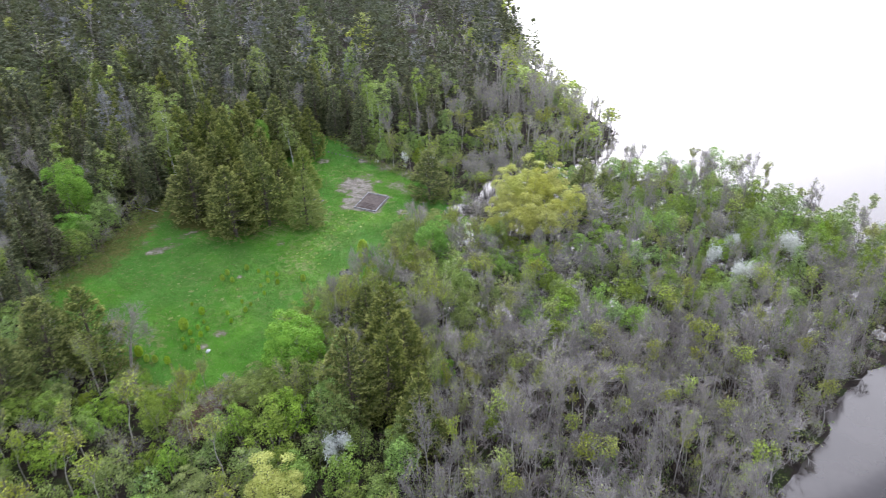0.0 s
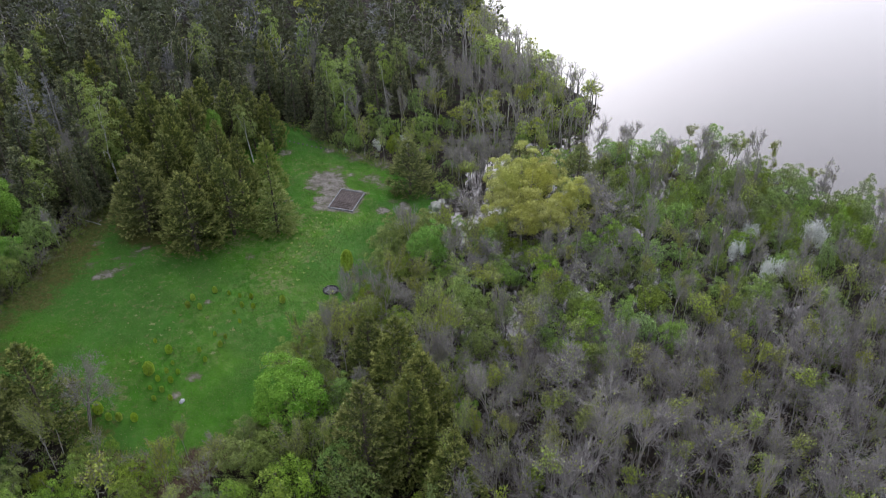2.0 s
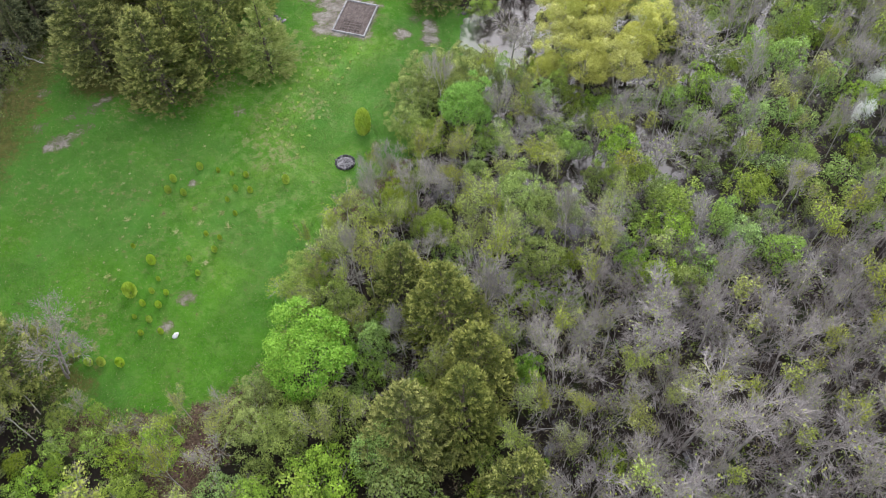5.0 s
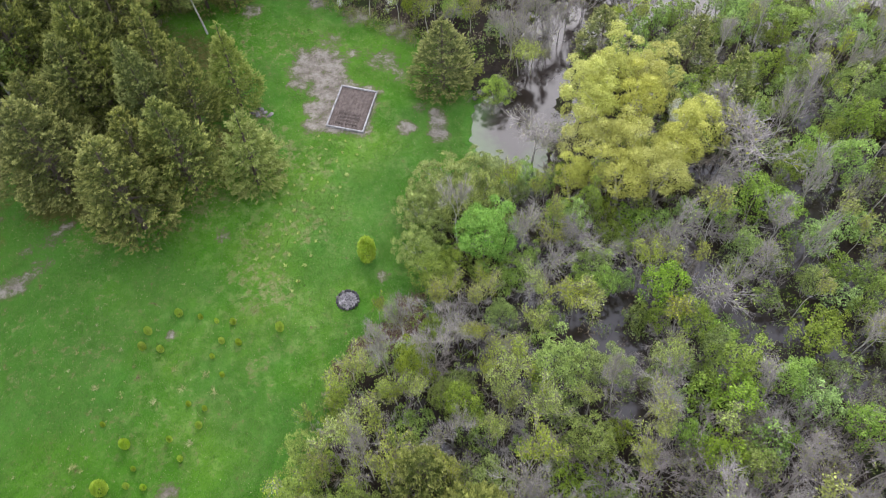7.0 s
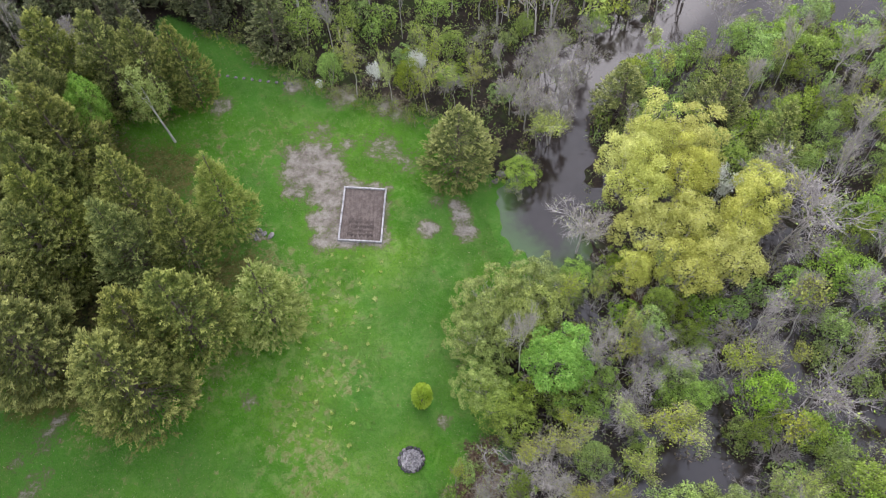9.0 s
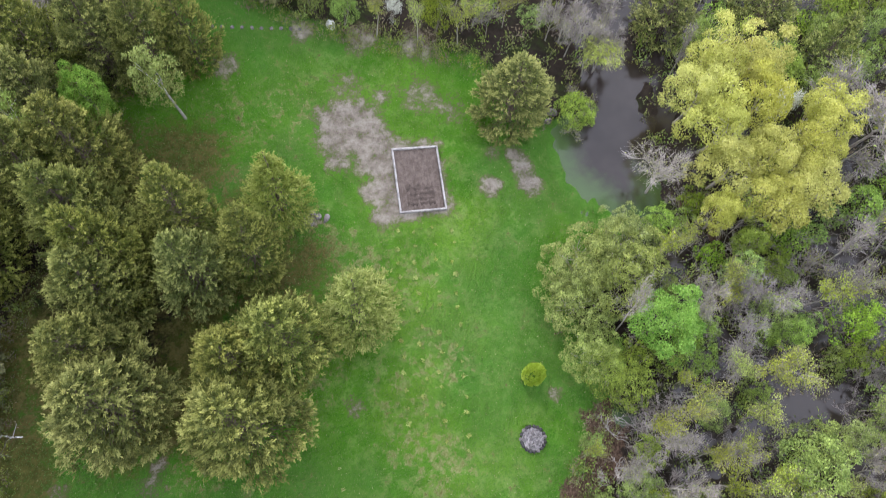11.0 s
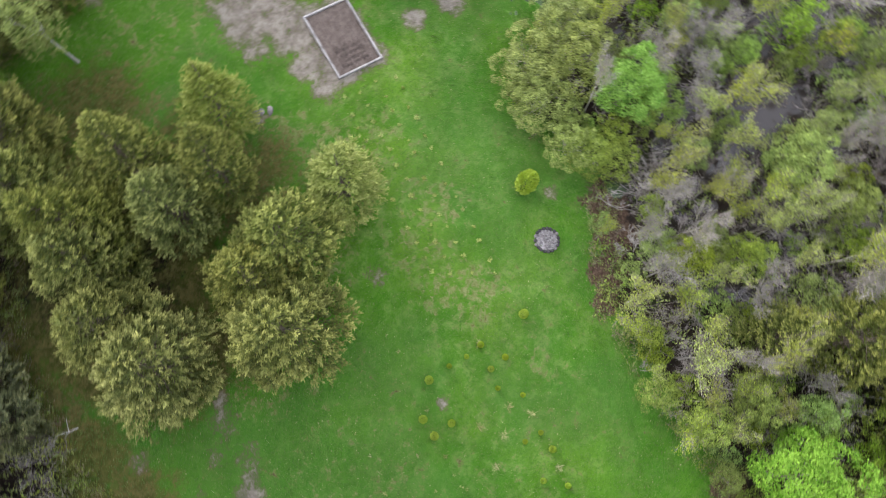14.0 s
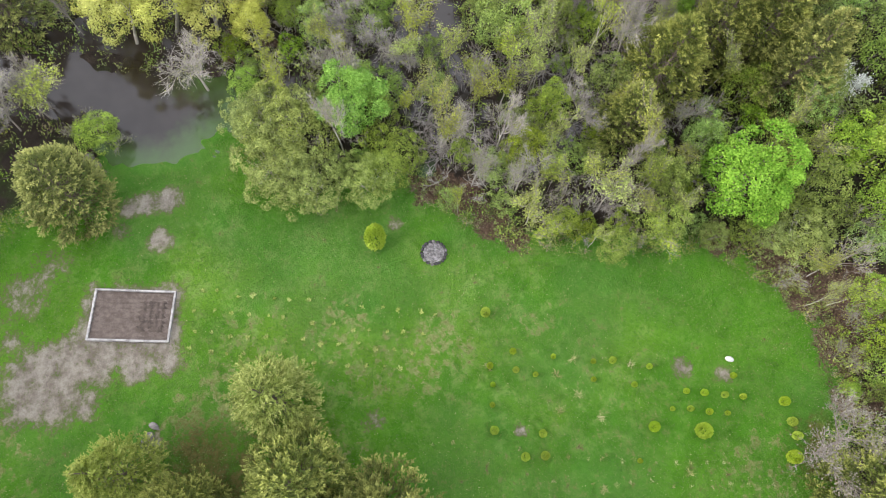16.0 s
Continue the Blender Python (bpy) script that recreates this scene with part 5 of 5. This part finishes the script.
def far_woods():
    shapes = far_shapes()
    arrays = [g.arrays() for _, g in shapes]
    mats = [M_NEEDLE_DULL, M_LIME, M_LEAF, M_BUD, M_BLUE, M_PALE]
    spots, cells = [], set()
    for _ in range(9000):
        y = 100 + 220 * R.random() ** 1.3
        x = R.uniform(-60 - (y - 60) * 0.75, 29)
        if y < 128 and x > -62:
            if not (x < -16 and y > 118):
                continue
        if not dry_land(x, y, 0.4) or not off_lawn(x, y, 2):
            continue
        gap = 2.6 + (y - 100) * 0.0125
        cell = (int(x / gap), int(y / gap))
        if cell in cells:
            continue
        cells.add(cell)
        shore = -depth_in(LAKE, x, y)
        n = float(swell(np.array([x * 0.2]), np.array([y * 0.2]))[0])
        if shore < 17 + 8 * n and y < 150:
            what = weighted((0, 0.8 if shore > 9 else 0), (3, 1.5), (5, 4))
        else:
            what = weighted((0, 7), (3, 0.6 + 0.5 * n), (5, 1.5))
        k = what + R.randrange(3 if what == 0 else 2)
        shift = {0: 0, 3: R.choice([2, 3, 3, 3]), 5: 3}[what]
        if what == 0 and R.random() < 0.08:
            shift = 4
        low = 0.45 if shore < 7 and y < 150 else 0.75 if shore < 13 and y < 150 else 1.0
        spots.append((k, x, y, R.uniform(0.95, 1.5), R.uniform(0.75, 1.25) * low, R.uniform(0, 6.28), shift))
    # bare trees crowding the northern shore, some of them in the water
    for _ in range(900):
        x, y = R.uniform(10, 35), R.uniform(102, 178)
        if -1.2 < -depth_in(LAKE, x, y) < 8 and R.random() < 0.55:
            spots.append((weighted((5, 5), (3, 1)) + R.randrange(2), x, y, R.uniform(0.55, 0.9), R.uniform(0.4, 0.65), R.uniform(0, 6.28), 3))
    for _ in range(1500):
        x, y = R.uniform(-70, 14), R.uniform(-60, 70)
        cell = (int(x / 6), int(y / 6), "s")
        if cell in cells or not dry_land(x, y, 1) or not (y < 27 or x < -49 or (x < -38 and y < 52)):
            continue
        cells.add(cell)
        what = weighted((0, 3), (3, 3), (5, 1.5))
        spots.append((what + R.randrange(3 if what == 0 else 2), x, y, R.uniform(0.75, 1.2), R.uniform(0.6, 0.95), R.uniform(0, 6.28), {0: 0, 3: R.choice([2, 2, 3]), 5: 3}[what]))
    joined("far_woods", "dark mixed forest of spruce, birch and bare trees", "forest", arrays, spots, mats)


def undergrowth():
    rng = np.random.default_rng(5)
    shapes = []
    for s in range(4):
        g = Geo()
        n = 30
        a, rr = rng.uniform(0, 6.28, n), rng.uniform(0, 0.7, n)
        base = np.stack([rr * np.cos(a), rr * np.sin(a), rng.uniform(0.0, 0.75, n)], 1)
        g.blades(base, rng.normal(0, 0.6, (n, 3)) + (0, 0, 0.5), rng.uniform(0.14, 0.3, n), rng.uniform(0.05, 0.1, n), rng)
        g.tubes([(0, 0, 0, *p, 0.012, 0.008) for p in base[:3]], 1, 3)
        shapes.append(g.arrays())
    mats = [M_LEAF, M_OLIVE, M_BUD, M_REED, M_BARK]
    spots = []
    for _ in range(9000):
        x, y = R.uniform(-45, 55), R.uniform(30, 112)
        if len(spots) > 5200:
            break
        if not off_lawn(x, y, 0.15) or not dry_land(x, y, -0.2):
            continue
        k = R.uniform(0.6, 1.3)
        grey = y < 55 + (x - 12) * 0.25 and x > 3
        wood = x < -17 and y > 75
        shift = weighted((0, 1.5 if wood else 3), (1, 1.6), (2, 0.6 if not grey else 1.2), (3, 2.2 if grey else 0.5))
        spots.append((R.randrange(4), x, y, k, k * R.uniform(0.6, 1.5), R.uniform(0, 6.28), shift))
    while len(spots) < 7400:
        x, y = R.uniform(-40, 4), R.uniform(46, 110)
        if -1.6 < depth_in(LAWN, x, y) < 0.35 and dry_land(x, y, 0.2):
            k = R.uniform(0.35, 0.8)
            spots.append((R.randrange(4), x, y, k, k * R.uniform(0.5, 1.2), R.uniform(0, 6.28), weighted((0, 3), (1, 2), (2, 0.6), (3, 1.6))))
    joined("undergrowth", "low green and straw-brown undergrowth among the trees", "undergrowth", shapes, spots, mats)


def thicket():
    """Bare grey brush that fills the swamp between the trees."""
    shapes = []
    for s in range(4):
        w, _ = broadleaf(500 + s, 3.2, 1.7, 0, 0.1, 2, 2, 0.5, 0.3, 4, 0.15, twig=0.012, rad=0.03, twigs=330, whip=0.65)
        v, q, m, t = w.arrays()
        shapes.append((v, q, m * 0, t))
    spots = []
    for _ in range(4000):
        x, y = R.uniform(4, 42), R.uniform(24, 58)
        if len(spots) < 280 and dry_land(x, y, 0.2) and y < 57 + (x - 12) * 0.2:
            k = R.uniform(0.7, 1.3)
            spots.append((R.randrange(4), x, y, k, k * R.uniform(0.7, 1.2), R.uniform(0, 6.28), R.randrange(2)))
    while len(spots) < 520:
        x, y = R.uniform(-9, 22), R.uniform(50, 80)
        if dry_land(x, y, 0.3) and off_lawn(x, y, 1.6) and all(math.hypot(x - a, y - b) > c + 0.4 for a, b, c in OPEN):
            spots.append((R.randrange(4), x, y, R.uniform(0.7, 1.2), R.uniform(0.35, 0.65), R.uniform(0, 6.28), R.randrange(2)))
    joined("thicket", "bare purple-grey brush between the swamp trees", "brush", shapes, spots, [M_TWIG, M_BARK, M_PALE])


def mown_grass():
    """Longer blades and tussocks that the mower left."""
    rng = np.random.default_rng(9)
    g = Geo()
    x, y = rng.uniform(-39, 7, 380000), rng.uniform(48, 110, 380000)
    ok = (inside_by(LAWN, x, y) > 0.2) & (inside_by(LAKE, x, y) < -0.3) & (inside_by(SOIL_POLY, x, y) < -0.1) & (blobs(x, y, BARE) < 0.3) & (inside_by(SHADED_NEEDLES, x, y) < 0) & (swell(x * 1.3, y * 1.3) + rng.normal(0, 0.5, len(x)) > -0.3)
    x, y = x[ok], y[ok]
    base = np.stack([x, y, ground_z(x, y) - 0.01], 1)
    n = len(x)
    g.blades(base, rng.normal(0, 0.5, (n, 3)) + (0, 0, 0.7), rng.uniform(0.08, 0.17, n), rng.uniform(0.03, 0.055, n), rng, np.where(rng.random(n) < 0.035, 1, 0))
    v, q, m, t = g.arrays()
    tagged(new("mown_grass", quad_mesh("mown_grass", v, q, [M_GRASS, M_STRAW], m, tip=t)), "short mown grass with some dry blades", "grass", kind="stuff")


far_woods()
undergrowth()
thicket()
mown_grass()
